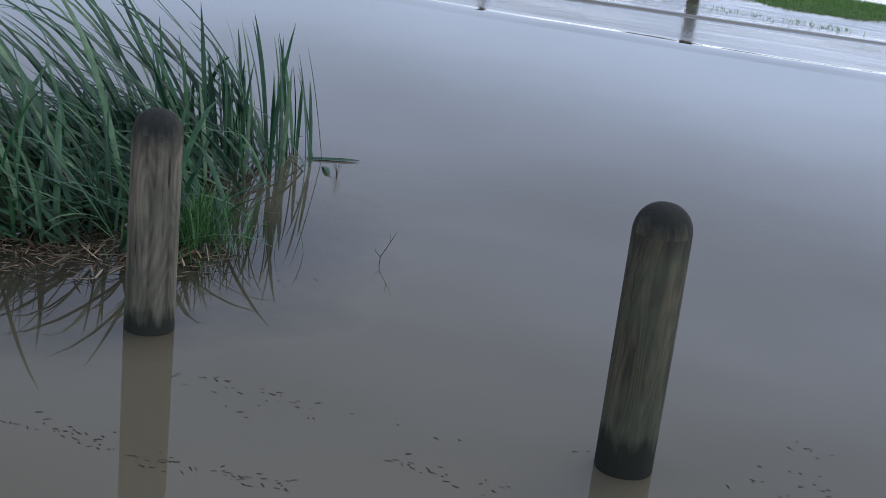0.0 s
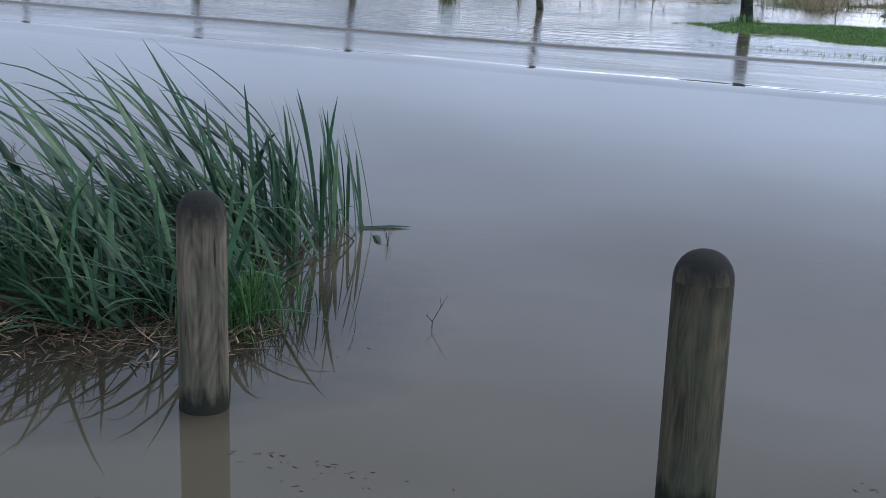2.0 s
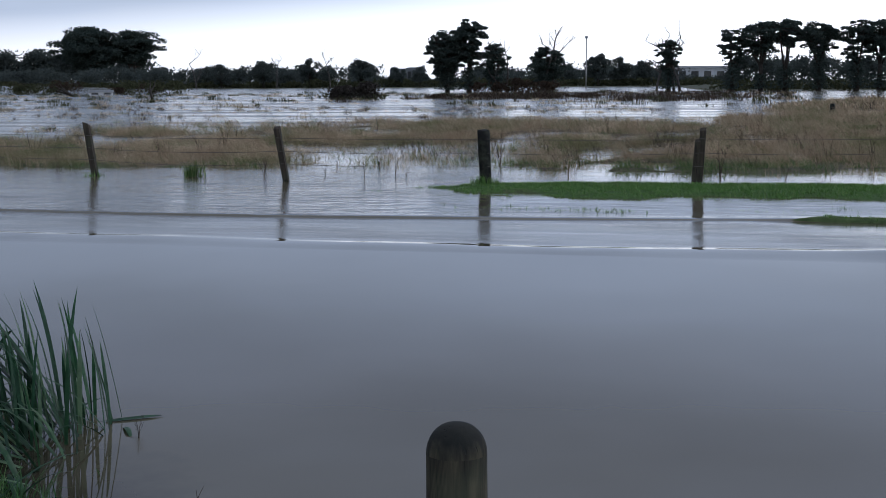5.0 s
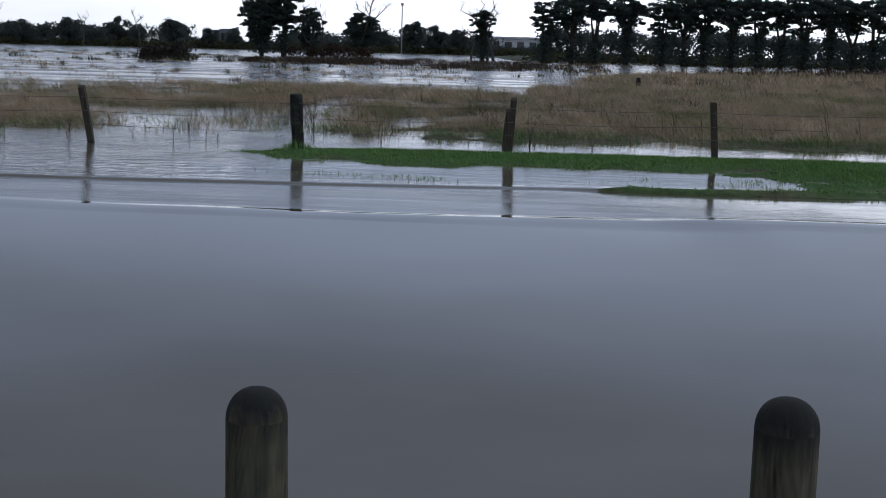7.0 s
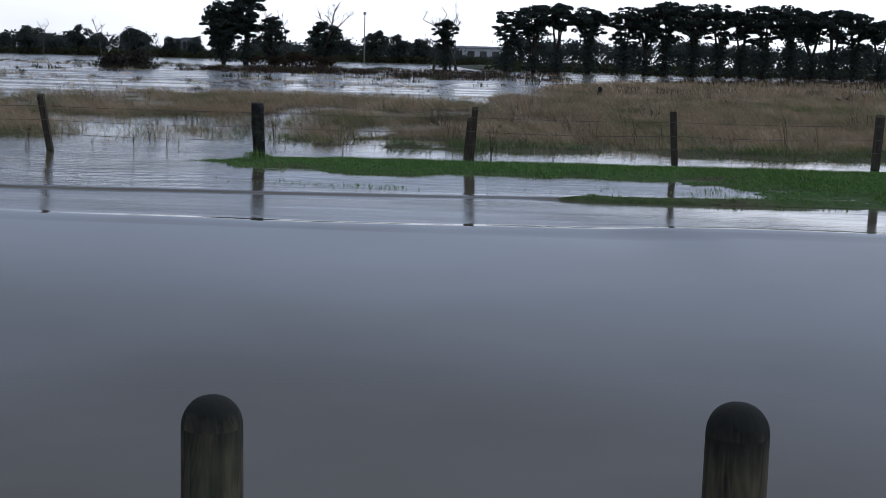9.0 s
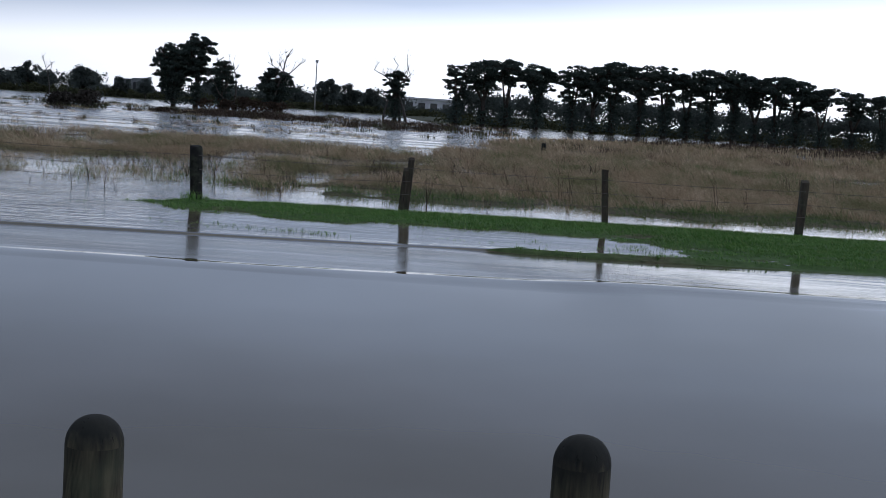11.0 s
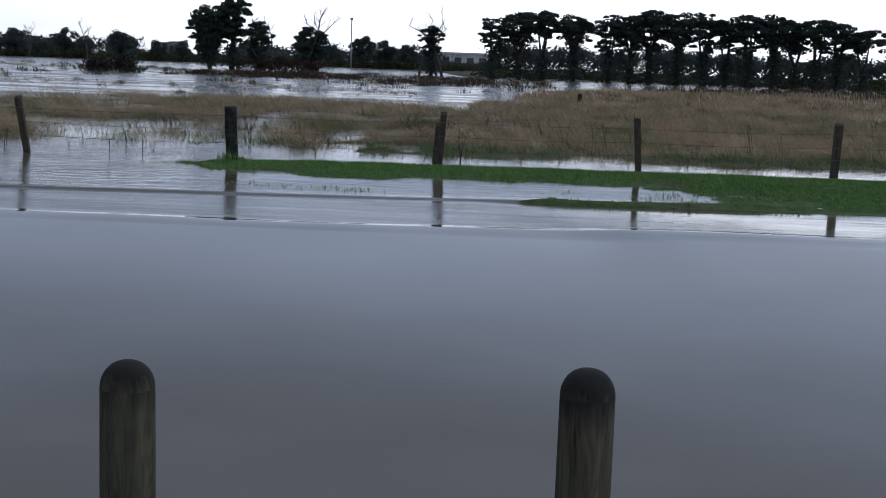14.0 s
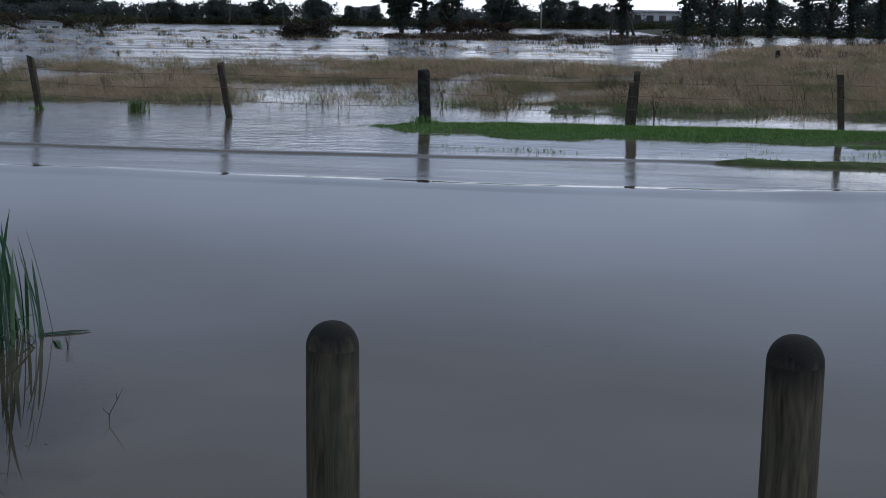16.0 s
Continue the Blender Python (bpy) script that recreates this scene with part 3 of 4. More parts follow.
# ---- bollards ----
def bollard(x, y, top, radius, tilt, turn, mat, label):
    """A round timber post with a domed head, standing in the water."""
    verts, faces, sides = [], [], 40
    prof = [(-0.45, 1.0), (-0.1, 1.0), (0.02, 1.005), (0.2, 1.0), (0.4, 0.995), (top - radius * 1.0, 0.985)]
    for k in range(1, 9):
        a = k / 9 * math.pi / 2
        prof.append((top - radius * 1.0 + radius * 1.0 * math.sin(a), 0.985 * math.cos(a) ** 0.85))
    for z, s in prof:
        for k in range(sides):
            t = 2 * math.pi * k / sides
            r = radius * s * (1 + 0.022 * noise.noise(Vector((math.cos(t) * 1.6, math.sin(t) * 1.6, z * 1.3 + x))) + 0.006 * noise.noise(Vector((math.cos(t) * 7, math.sin(t) * 7, z * 2 + x))))
            verts.append((r * math.cos(t), r * math.sin(t), z))
    ob = tagged(new("bollard"), label, "bollard", "timber bollards along the water")
    ob.matrix_basis = pose(x, y, 0, tilt[0], tilt[1], turn)
    cut = 5  # the dome springs here
    rings = lambda i0, i1: [((i - i0) * sides + k, (i - i0) * sides + (k + 1) % sides, (i - i0 + 1) * sides + (k + 1) % sides, (i - i0 + 1) * sides + k) for i in range(i0, i1) for k in range(sides)]
    part("shaft", mesh_of("shaft", verts[:(cut + 1) * sides], rings(0, cut) + [tuple(range(sides))[::-1]], mat, True), ob)
    head = verts[cut * sides:] + [(0, 0, top)]
    cap = [((len(prof) - 1 - cut) * sides + k, (len(prof) - 1 - cut) * sides + (k + 1) % sides, len(head) - 1) for k in range(sides)]
    part("domed_head", mesh_of("domed_head", head, rings(cut, len(prof) - 1) + cap, mat, True), ob, "rounded head blackened by damp")
    return ob


bollard(-1.561, 0.04, 0.692, 0.0785, (-5.0, -3.4), 0, BOLLARD, "weathered round timber bollard with a domed top beside the reeds")
bollard(0.0, 0.0, 0.744, 0.0785, (0.0, 0.0), 150, BOLLARD_DAMP, "grey-brown round timber bollard with a black waterlogged foot")
bollard(1.306, 0.0, 0.784, 0.0785, (0.0, 0.6), 265, BOLLARD_DAMP, "dark damp timber bollard with a domed mossy top")

# ---- the road sign ----
sign = tagged(new("road_sign"), "diamond road sign seen from its bare grey back", "road sign")
sign.matrix_basis = pose(-17.35, 14.9, 0, 0, 0, 45) @ Matrix.Scale(1.045, 4)
v, f = tube([(0.02, 0, -0.4), (0.0, 0, 1.0), (-0.03, 0, 2.76)], [0.03] * 3, 10)
part("post", mesh_of("post", v, f, STEEL, True), sign)
bm = bmesh.new()
s = 0.36
vs = [bm.verts.new((s * math.cos(a + d), 0.0, s * math.sin(a + d))) for a in (0, math.pi / 2, math.pi, 1.5 * math.pi) for d in (-0.07, 0.07)]
bm.faces.new(vs)
ext = bmesh.ops.extrude_face_region(bm, geom=bm.faces[:])
bmesh.ops.translate(bm, vec=(0, 0.004, 0), verts=[g for g in ext["geom"] if isinstance(g, bmesh.types.BMVert)])
bmesh.ops.recalc_face_normals(bm, faces=bm.faces[:])
me = bpy.data.meshes.new("plate")
bm.to_mesh(me), bm.free()
me.materials.append(ALLOY)
plate = part("plate", me, sign, "flat grey diamond plate", pose(-0.022, 0.036, 2.27))
for z in (-0.18, 0.18):
    v, f = box(-0.06, 0.06, -0.036, 0.034, -0.014, 0.014)
    part("bracket", mesh_of("bracket", v, f, STEEL), plate, at=pose(0, -0.036, z))

# ---- the wire fence ----
fence = tagged(new("fence"), "old post and wire fence standing in the flood", "fence")
# x, y, height over the water, width, lean along x, lean along y, round or sawn
POSTS = [(-24.2, 18.8, 0.92, 0.13, 0.02, 0.0, 0), (-18.65, 18.07, 0.95, 0.12, -0.12, 0.0, 0), (-14.18, 17.68, 0.91, 0.13, 0.13, 0.0, 0), (-10.25, 16.87, 0.89, 0.11, -0.13, 0.0, 0),
         (-6.53, 16.2, 0.85, 0.10, -0.14, 0.0, 0), (-3.24, 16.0, 0.81, 0.19, -0.035, 0.0, 1), (-0.07, 16.4, 0.83, 0.10, 0.045, 0.0, 0),
         (3.04, 16.75, 0.83, 0.105, -0.06, 0.0, 0), (6.2, 17.3, 0.85, 0.13, 0.03, 0.0, 0), (9.5, 17.9, 0.92, 0.12, 0.0, 0.0, 0)]


def fence_post(x, y, h, w, lx, ly, rough):
    sides = 14 if rough else 4
    verts, faces, zs = [], [], np.linspace(-0.5, h, 9)
    for i, z in enumerate(zs):
        for k in range(sides):
            t = 2 * math.pi * (k + 0.5) / sides
            r = w / 2 * (1.0 if rough else 1.3) * (1 + (0.16 if rough else 0.03) * noise.noise(Vector((math.cos(t) * 2, math.sin(t) * 2, z * (5 if rough else 2) + x))))
            verts.append((r * math.cos(t) + lx * max(z, 0) / h, r * math.sin(t) * (1.0 if rough else 0.8) + ly * max(z, 0) / h, z + (0.03 * math.sin(3 * t + x) if i == 8 else 0)))
    for i in range(8):
        for k in range(sides):
            k2 = (k + 1) % sides
            faces.append((i * sides + k, i * sides + k2, (i + 1) * sides + k2, (i + 1) * sides + k))
    faces += [tuple(range(sides))[::-1], tuple(8 * sides + k for k in range(sides))]
    return part("post", mesh_of("post", verts, faces, STUMP if rough else POST, bool(rough)), fence, "thick blackened strainer post" if rough else "", pose(x, y, UP))


for p in POSTS:
    fence_post(*p)
fence_post(-0.15, 16.36, 0.66, 0.085, 0.05, 0.0, 0)
for lvl, sag in ((0.28, 0.06), (0.48, 0.05), (0.69, 0.03)):
    path = []
    for (x0, y0, h0, _, a0, *_), (x1, y1, h1, _, a1, *_) in zip(POSTS, POSTS[1:]):
        for k in range(8):
            t = k / 8
            path.append((x0 + a0 * lvl + (x1 + a1 * lvl - x0 - a0 * lvl) * t, y0 + (y1 - y0) * t - 0.07, UP + lvl - sag * 4 * t * (1 - t) * (0.6 + 0.5 * math.sin(x0))))
    v, f = tube(path, [0.0035] * len(path), 5)
    part("wire", mesh_of("wire", v, f, WIRE, True), fence, "sagging rusty wire")

# ---- the reed bed ----
def reed_blade(length, tilt, curve, width, segs=9, fold=0.25):
    """One strap leaf that bends towards +x, folded along its middle."""
    verts, faces, x, z, step = [], [], 0.0, 0.0, length / segs
    for i in range(segs + 1):
        s = i / segs
        a = tilt + curve * (0.55 * s + 0.75 * s ** 3)
        w = width / 2 * (0.75 + 0.35 * math.sin(min(s * 2.2, 1.57))) * max(1 - s ** 5.5, 0.03)
        verts += [(x, -w, z), (x - fold * w * math.cos(a), 0, z + fold * w * math.sin(a)), (x, w, z)]
        x, z = x + step * math.sin(a), z + step * math.cos(a)
        if i:
            o = 3 * i
            faces += [(o - 3, o - 2, o + 1, o), (o - 2, o - 1, o + 2, o + 1)]
    return verts, faces


def many(blade_list, places):
    """Joins blades (vertex and face lists of one shape count) at x, y, z, heading and size."""
    vs, fs, o = [], [], 0
    for (v, f), (x, y, z, h, k) in zip(blade_list, places):
        v = np.array(v) * k
        c, s = math.cos(h), math.sin(h)
        vs.append(np.stack([x + v[:, 0] * c - v[:, 1] * s, y + v[:, 0] * s + v[:, 1] * c, z + v[:, 2]], 1))
        fs.append(np.array(f) + o)
        o += len(v)
    return np.concatenate(vs), np.concatenate(fs)


def in_reeds(x, y):
    """The reed bed's outline on the ground."""
    right = np.interp(y, [0.3, 0.9, 1.5, 2.1, 2.5], [-1.98, -1.88, -2.06, -2.06, -2.18])
    front = np.interp(x, [-6.2, -3.2, -2.3, -1.9], [1.0, 0.55, 0.42, 0.7])
    return (x < right) & (y > front) & (y < 2.55) & (x > -6.3)


R = random.Random(11)
reeds = tagged(new("reed_clump"), "long green reeds bent by wind at the water's edge", "reeds")
upright = [mesh_of("leaf", *reed_blade(0.44 + 0.05 * k, 0.03 + 0.06 * (k % 3), 0.04 + 0.08 * (k % 4), 0.017 + 0.002 * (k % 4)), REED, True) for k in range(8)]
leaning = [mesh_of("leaf", *reed_blade(0.72 + 0.05 * k, 0.40 + 0.12 * (k % 4), 0.22 + 0.22 * (k % 5), 0.025 + 0.003 * (k % 4)), REED, True) for k in range(12)]
middling = [mesh_of("leaf", *reed_blade(0.56 + 0.045 * k, 0.66 + 0.13 * (k % 4), 0.45 + 0.22 * (k % 4), 0.021 + 0.003 * (k % 4)), REED, True) for k in range(8)]
for kinds, number, x0, x1, y0, y1, toward, stray in ((upright, 68, -2.75, -2.06, 1.6, 2.48, 195, 45), (leaning, 84, -3.2, -2.3, 0.8, 2.45, 200, 22), (middling, 150, -4.3, -2.1, 0.5, 2.2, 198, 28), (upright, 40, -3.8, -2.2, 0.45, 0.95, 190, 50), (middling, 46, -4.4, -2.4, 0.42, 1.0, 192, 35)):
    count = 0
    while count < number:
        x, y = R.uniform(x0, x1), R.uniform(y0, y1)
        if not in_reeds(x, y) or (x < -3.3 and y > 1.6):
            continue
        z = float(ground_height(np.array([x]), np.array([y]))[0])
        part("leaf", R.choice(kinds), reeds, at=pose(x, y, max(z, -0.06) - 0.02, R.uniform(-5, 5), 0, R.gauss(toward, stray)) @ Matrix.Scale(R.uniform(0.72, 1.06 if kinds is upright else 1.2) * (0.85 if y1 <= 1.0 else float(np.interp(x, [-4.0, -3.0], [0.5, 1.0]))), 4))
        count += 1

low, spots = [], []
while len(low) < 950:
    x, y = R.uniform(-6.0, -1.9), R.uniform(0.35, 2.4)
    if not in_reeds(x, y) or (x < -3.4 and y > 1.7 + 0.2 * R.random()) or (x > -2.75 and y > 1.4 and R.random() < 0.8) or (x < -3.2 and R.random() < 0.5):
        continue
    z = float(ground_height(np.array([x]), np.array([y]))[0])
    low.append(reed_blade(R.uniform(0.32, 0.8) * float(np.interp(x, [-4.2, -3.0], [0.55, 1.0])), R.uniform(0.3, 1.05) + (0.45 if x < -2.9 else 0.0), R.uniform(0.3, 1.3), R.uniform(0.014, 0.028), 7))
    spots.append((x, y, max(z, -0.05) - 0.01, math.radians(R.gauss(210, 58)), 0.95))
part("bent_leaves", mesh_of("bent_leaves", *many(low, spots), REED, True), reeds, "dense tangle of bent lower leaves")["kind"] = "stuff"

low, spots = [], []
for _ in range(300):
    a, r = R.uniform(0, 6.28), abs(R.gauss(0, 0.17))
    x, y = -1.93 + r * math.cos(a) * 0.9, 0.86 + r * math.sin(a) * 1.3
    low.append(reed_blade(R.uniform(0.12, 0.31) * (1.1 - 1.3 * min(r, 0.4)), R.uniform(0.0, 0.5), R.uniform(0.1, 1.5), R.uniform(0.003, 0.006), 5))
    spots.append((x, y, -0.03, R.uniform(0, 6.28), 1.0))
tuft = tagged(part("grass_tuft", mesh_of("grass_tuft", *many(low, spots), TUFT, True)), "bright green fine grass tuft at the edge of the reeds", "grass", kind="stuff")

low, spots = [], []
for _ in range(1000):
    x = R.uniform(-3.9, -1.72)
    y = np.interp(x, [-3.9, -2.4, -1.75], [0.2, 0.3, 0.62]) + R.gauss(0.02, 0.16)
    z = max(float(ground_height(np.array([x]), np.array([y]))[0]), 0.0)
    low.append(reed_blade(R.uniform(0.02, 0.13), 1.5 + R.uniform(-0.2, 0.06), R.uniform(-0.1, 0.15), R.uniform(0.003, 0.01), 3))
    spots.append((x, y, z + R.uniform(0.003, 0.02), R.uniform(0, 6.28), 1.0))
litter = tagged(part("dead_leaves", mesh_of("dead_leaves", *many(low, spots), LITTER, True)), "mat of washed-up straw and dead reed leaves", "litter", kind="stuff")

low, spots = [], []
LINES = [(-1.5, -0.72, -0.66, -0.64, 75), (-1.3, -0.23, -0.85, -0.16, 28), (-0.56, -0.35, -0.25, -0.32, 22), (0.3, 0.08, 0.5, 0.17, 14), (0.38, 0.42, 0.5, 0.45, 7), (-1.6, 0.6, -1.35, 0.8, 6), (-2.1, 2.1, -1.85, 2.2, 5), (-1.2, -0.4, 0.6, 0.3, 18)]
for x0, y0, x1, y1, k in LINES:
    for _ in range(k):
        t = R.random()
        low.append(reed_blade(R.uniform(0.006, 0.028), 1.54, 0.04, R.uniform(0.002, 0.0045), 2))
        spots.append((x0 + (x1 - x0) * t + R.gauss(0, 0.02), y0 + (y1 - y0) * t + R.gauss(0, 0.025) + 0.02 * math.sin(9 * t), 0.001, R.gauss(0.1, 0.5), 1.0))
flotsam = tagged(part("flotsam", mesh_of("flotsam", *many(low, spots), WEED, True)), "dark specks of drifting plant scraps on the water", "flotsam", kind="stuff")

v, f = many([reed_blade(0.27, 1.56, 0.01, 0.034, 8, 0.5)], [(-2.26, 2.34, 0.004, 0.62, 1.0)])
floater = tagged(part("floating_leaf", mesh_of("floating_leaf", v, f, REED, True)), "single green reed leaf lying flat on the water", "leaf")
v, f = joined([tube([(0, 0, -0.1), (0.004, 0, 0.04), (0.05, 0.02, 0.12), (0.085, 0.03, 0.185)], [0.0028, 0.0028, 0.002, 0.001], 6), tube([(0.004, 0, 0.04), (-0.03, 0.0, 0.075), (-0.022, 0, 0.09)], [0.0022, 0.0015, 0.001], 5),
               tube([(0.05, 0.02, 0.12), (0.045, 0.02, 0.17)], [0.002, 0.001], 5)])
twig = tagged(part("twig", mesh_of("twig", v, f, WEED, True), at=pose(-1.27, 1.11, 0, 0, 0, 25) @ Matrix.Scale(0.7, 4)), "thin bare twig sticking out of the floodwater", "twig")


def weed(height, seed, spread=0.5, stems=4):
    """A dead branching weed: thin stems with short side twigs."""
    q, pieces = random.Random(seed), []
    for _ in range(stems):
        a, l = q.uniform(0, 6.28), height * q.uniform(0.55, 1.0)
        dx, dy = math.cos(a) * spread * l * q.uniform(0.2, 1), math.sin(a) * spread * l * q.uniform(0.2, 1)
        pts = [(0, 0, -0.15), (dx * 0.2, dy * 0.2, l * 0.35), (dx * 0.6, dy * 0.6, l * 0.7), (dx, dy, l)]
        r = 0.004 + 0.003 * height
        pieces.append(tube(pts, [r, r * 0.9, r * 0.7, r * 0.35], 4))
        for _ in range(4):
            t = q.uniform(0.3, 0.95)
            p = Vector((dx * t, dy * t, l * t))
            b = q.uniform(0, 6.28)
            e = p + Vector((math.cos(b) * 0.14, math.sin(b) * 0.14, 0.12)) * l * q.uniform(0.6, 1.4)
            pieces.append(tube([p, e], [r * 0.6, r * 0.4], 3))
    return joined(pieces)


weed_meshes = [mesh_of("weed", *weed(h, k, s, c), WEED) for k, (h, s, c) in enumerate([(0.45, 0.7, 4), (0.6, 0.4, 5), (0.35, 1.1, 3), (0.8, 0.35, 6)])]


def weed_at(x, y, k, size, turn, label):
    ob = part("dead_weed", weed_meshes[k], at=pose(x, y, 0.0 if y < 12 else UP, 0, 0, turn) @ Matrix.Scale(size, 4))
    return tagged(ob, label, "weed", "dead weeds in the water")


for x, y, k, s in ((-2.02, 2.2, 2, 0.2), (-1.98, 2.12, 0, 0.16), (-4.82, 2.3, 1, 0.42), (-4.55, 2.4, 1, 0.35), (-4.7, 2.55, 2, 0.4), (-5.05, 2.3, 0, 0.4)):
    weed_at(x, y, k, s, R.uniform(0, 360), "small dark water weed beside the reeds")
for x, y, k, s in ((-7.3, 17.2, 2, 0.8), (-6.35, 17.6, 0, 0.4), (-5.5, 17.1, 2, 0.75), (-5.2, 17.9, 0, 0.6), (-4.9, 17.5, 2, 0.5), (-5.9, 19.3, 3, 0.45), (-6.9, 19.9, 0, 0.45),
                   (0.2, 17.6, 3, 0.72), (1.2, 17.5, 0, 0.5), (-20.3, 18.5, 0, 0.5), (-11.4, 17.6, 0, 0.45), (-2.2, 17.6, 0, 0.5), (-3.9, 20.5, 3, 0.8), (-7.7, 18.3, 1, 0.5)):
    weed_at(x, y, k, s, R.uniform(0, 360), "leafless dark weed standing in shallow floodwater")

# ---- grass of the verge and the field ----
def scatter(n, box4, density, seed):
    q = np.random.default_rng(seed)
    x, y = q.uniform(box4[0], box4[1], n), q.uniform(box4[2], box4[3], n)
    keep = q.random(n) < density(x, y)
    return x[keep], y[keep]


def grass(name, x, y, per, spread, h0, h1, w, lean, mat, label, wind=math.pi, tussock=1.0):
    x, y = np.repeat(x, per) + rng.normal(0, spread, len(x) * per), np.repeat(y, per) + rng.normal(0, spread, len(y) * per)
    n = len(x)
    patch = 0.9 + tussock * (1.6 * value_noise(x, y, 0.9, 3) ** 1.5 - 0.6)
    h = (h0 + (h1 - h0) * rng.random(n)) * patch
    z = np.maximum(ground_height(x, y), UP - 0.06) - 0.02
    head = np.where(rng.random(n) < 0.6, wind + rng.normal(0, 0.6, n), rng.uniform(0, 6.28, n))
    v, t = blades(x, y, z, h, w * (0.7 + 0.6 * rng.random(n)), lean * (0.3 + rng.random(n)), head)
    return tagged(part(name, mesh_of(name, v, t, mat)), label, "grass", kind="stuff")


def on_verge(x, y):
    h = verge_height(x, y)
    return smooth(-0.03, 0.025, h + 0.05 * (value_noise(x, y, 5, 2) - 0.5)) * (h > -0.049)


x, y = scatter(80000, (-5.2, 12, 11.2, 17.2), on_verge, 21)
grass("verge_grass", x, y, 3, 0.03, 0.035, 0.075, 0.011, 0.7, VERGE, "short wet green grass along the road verge", tussock=0.45)
x, y = scatter(22000, (-5.5, 9, 12.4, 14.6), lambda a, b: 0.8 * (0.25 + 0.75 * smooth(-3.5, 1.5, a)) * smooth(0.42, 0.62, value_noise(a * 0.6, b, 1.5, 2)), 22)
grass("puddle_grass", x, y, 2, 0.02, 0.03, 0.075, 0.008, 0.4, VERGE, "sparse grass tips poking through the puddle")
x, y = scatter(5000, (-4.2, 13, 17.0, 18.8), lambda a, b: 0.5 * smooth(0.46, 0.62, value_noise(a, b, 1.6, 2)) * smooth(17.0, 18.6, b), 23)
grass("ditch_grass", x, y, 3, 0.04, 0.03, 0.08, 0.007, 0.5, SEDGE, "thin green grass in the flooded ditch")
x, y = scatter(44000, (-27, 13, 18.6, 34), field_cover, 24)
green = rng.random(len(x)) < 0.95 * smooth(23.2, 19.8, y + 3.0 * (value_noise(x, y, 0.8, 2) - 0.5) + 2.6 * smooth(-5, -8, x) * smooth(0.62, 0.45, value_noise(x, 0 * y, 0.3, 2))) + 0.5 * smooth(0.55, 0.7, value_noise(x, y, 0.22, 2))
grass("dry_field_grass", x[~green], y[~green], 11, 0.11, 0.06, 0.34, 0.0055, 1.3, STRAW, "tall dry straw-coloured grass of the flooded paddock")
grass("green_field_grass", x[green], y[green], 9, 0.1, 0.04, 0.18, 0.006, 1.0, SEDGE, "greener grass along the paddock's wet edge")
x, y = scatter(34000, (-28, 26, 34, 64), field_cover, 25)
green = rng.random(len(x)) < 0.5 * smooth(0.52, 0.68, value_noise(x, y, 0.16, 2))
grass("dry_field_grass", x[~green], y[~green], 8, 0.2, 0.08, 0.36, 0.010, 1.2, STRAW, "dry grass in the middle of the flooded paddock")
grass("green_field_grass", x[green], y[green], 6, 0.2, 0.08, 0.25, 0.013, 0.8, SEDGE, "olive grass in the middle of the flooded paddock")
x, y = scatter(46000, (-4, 75, 64, 152), field_cover, 26)
grass("dry_field_grass", x, y, 4, 0.4, 0.12, 0.4, 0.045, 0.6, STRAW, "dry grass in the far part of the paddock")
x, y = scatter(5000, (8, 75, 95, 160), lambda a, b: field_cover(a, b) * smooth(0.4, 0.6, value_noise(a * 0.3, b, 0.1, 2)), 33)
grass("russet_weeds", x, y, 5, 0.5, 0.3, 0.8, 0.06, 0.4, WEED, "dark russet weeds at the far edge of the paddock")


def thin_cover(x, y):
    return 0.8 * smooth(0.58, 0.67, value_noise(x * 0.6 + 9, y, 0.3, 3)) * (1 - field_cover(x, y))


def open_water(x, y):
    return (0.12 + 0.88 * smooth(0.40, 0.58, value_noise(x * 0.35, y, 0.22, 2))) * (1 - field_cover(x, y))


def clumps(name, x, y, per, radius, height, width, lean, mat, label, flat=0.55):
    """Domed clumps of blades, each of its own size, highest in the middle."""
    size = 0.35 + 1.1 * rng.random(len(x)) ** 2
    count = np.maximum((per * size).astype(int), 5)
    k = np.repeat(np.arange(len(x)), count)
    n = len(k)
    dx, dy = rng.normal(size=n), rng.normal(size=n)
    px, py = x[k] + dx * radius * size[k], y[k] + dy * radius * flat * size[k]
    h = height * (0.55 + 0.45 * size[k]) * np.exp(-0.22 * (dx * dx + dy * dy)) * (0.35 + 0.75 * rng.random(n))
    z = np.maximum(ground_height(px, py), UP - 0.06) - 0.02
    head = np.where(rng.random(n) < 0.5, math.pi + rng.normal(0, 0.6, n), rng.uniform(0, 6.28, n))
    v, t = blades(px, py, z, h, width * (0.7 + 0.6 * rng.random(n)), lean * (0.3 + rng.random(n)), head)
    return tagged(part(name, mesh_of(name, v, t, mat)), label, "grass", kind="stuff")


x, y = scatter(9000, (-62, 0, 21, 70), lambda a, b: 0.5 * thin_cover(a, b), 27)
grass("drowned_grass", x, y, 7, 0.15, 0.05, 0.2, 0.010, 0.7, STRAW, "drowned grass tips standing out of the floodwater")
x, y = scatter(900, (-66, -3, 22, 76), open_water, 34)
clumps("drowned_tufts", x, y, 90, 0.26, 0.34, 0.010, 1.2, STRAW, "scattered straw tufts standing in open floodwater")
x, y = scatter(620, (-66, -3, 22, 76), open_water, 35)
clumps("drowned_weeds", x, y, 46, 0.17, 0.46, 0.011, 0.6, WEED, "scattered dark weeds standing in open floodwater")
x, y = scatter(620, (-128, 6, 74, 170), open_water, 36)
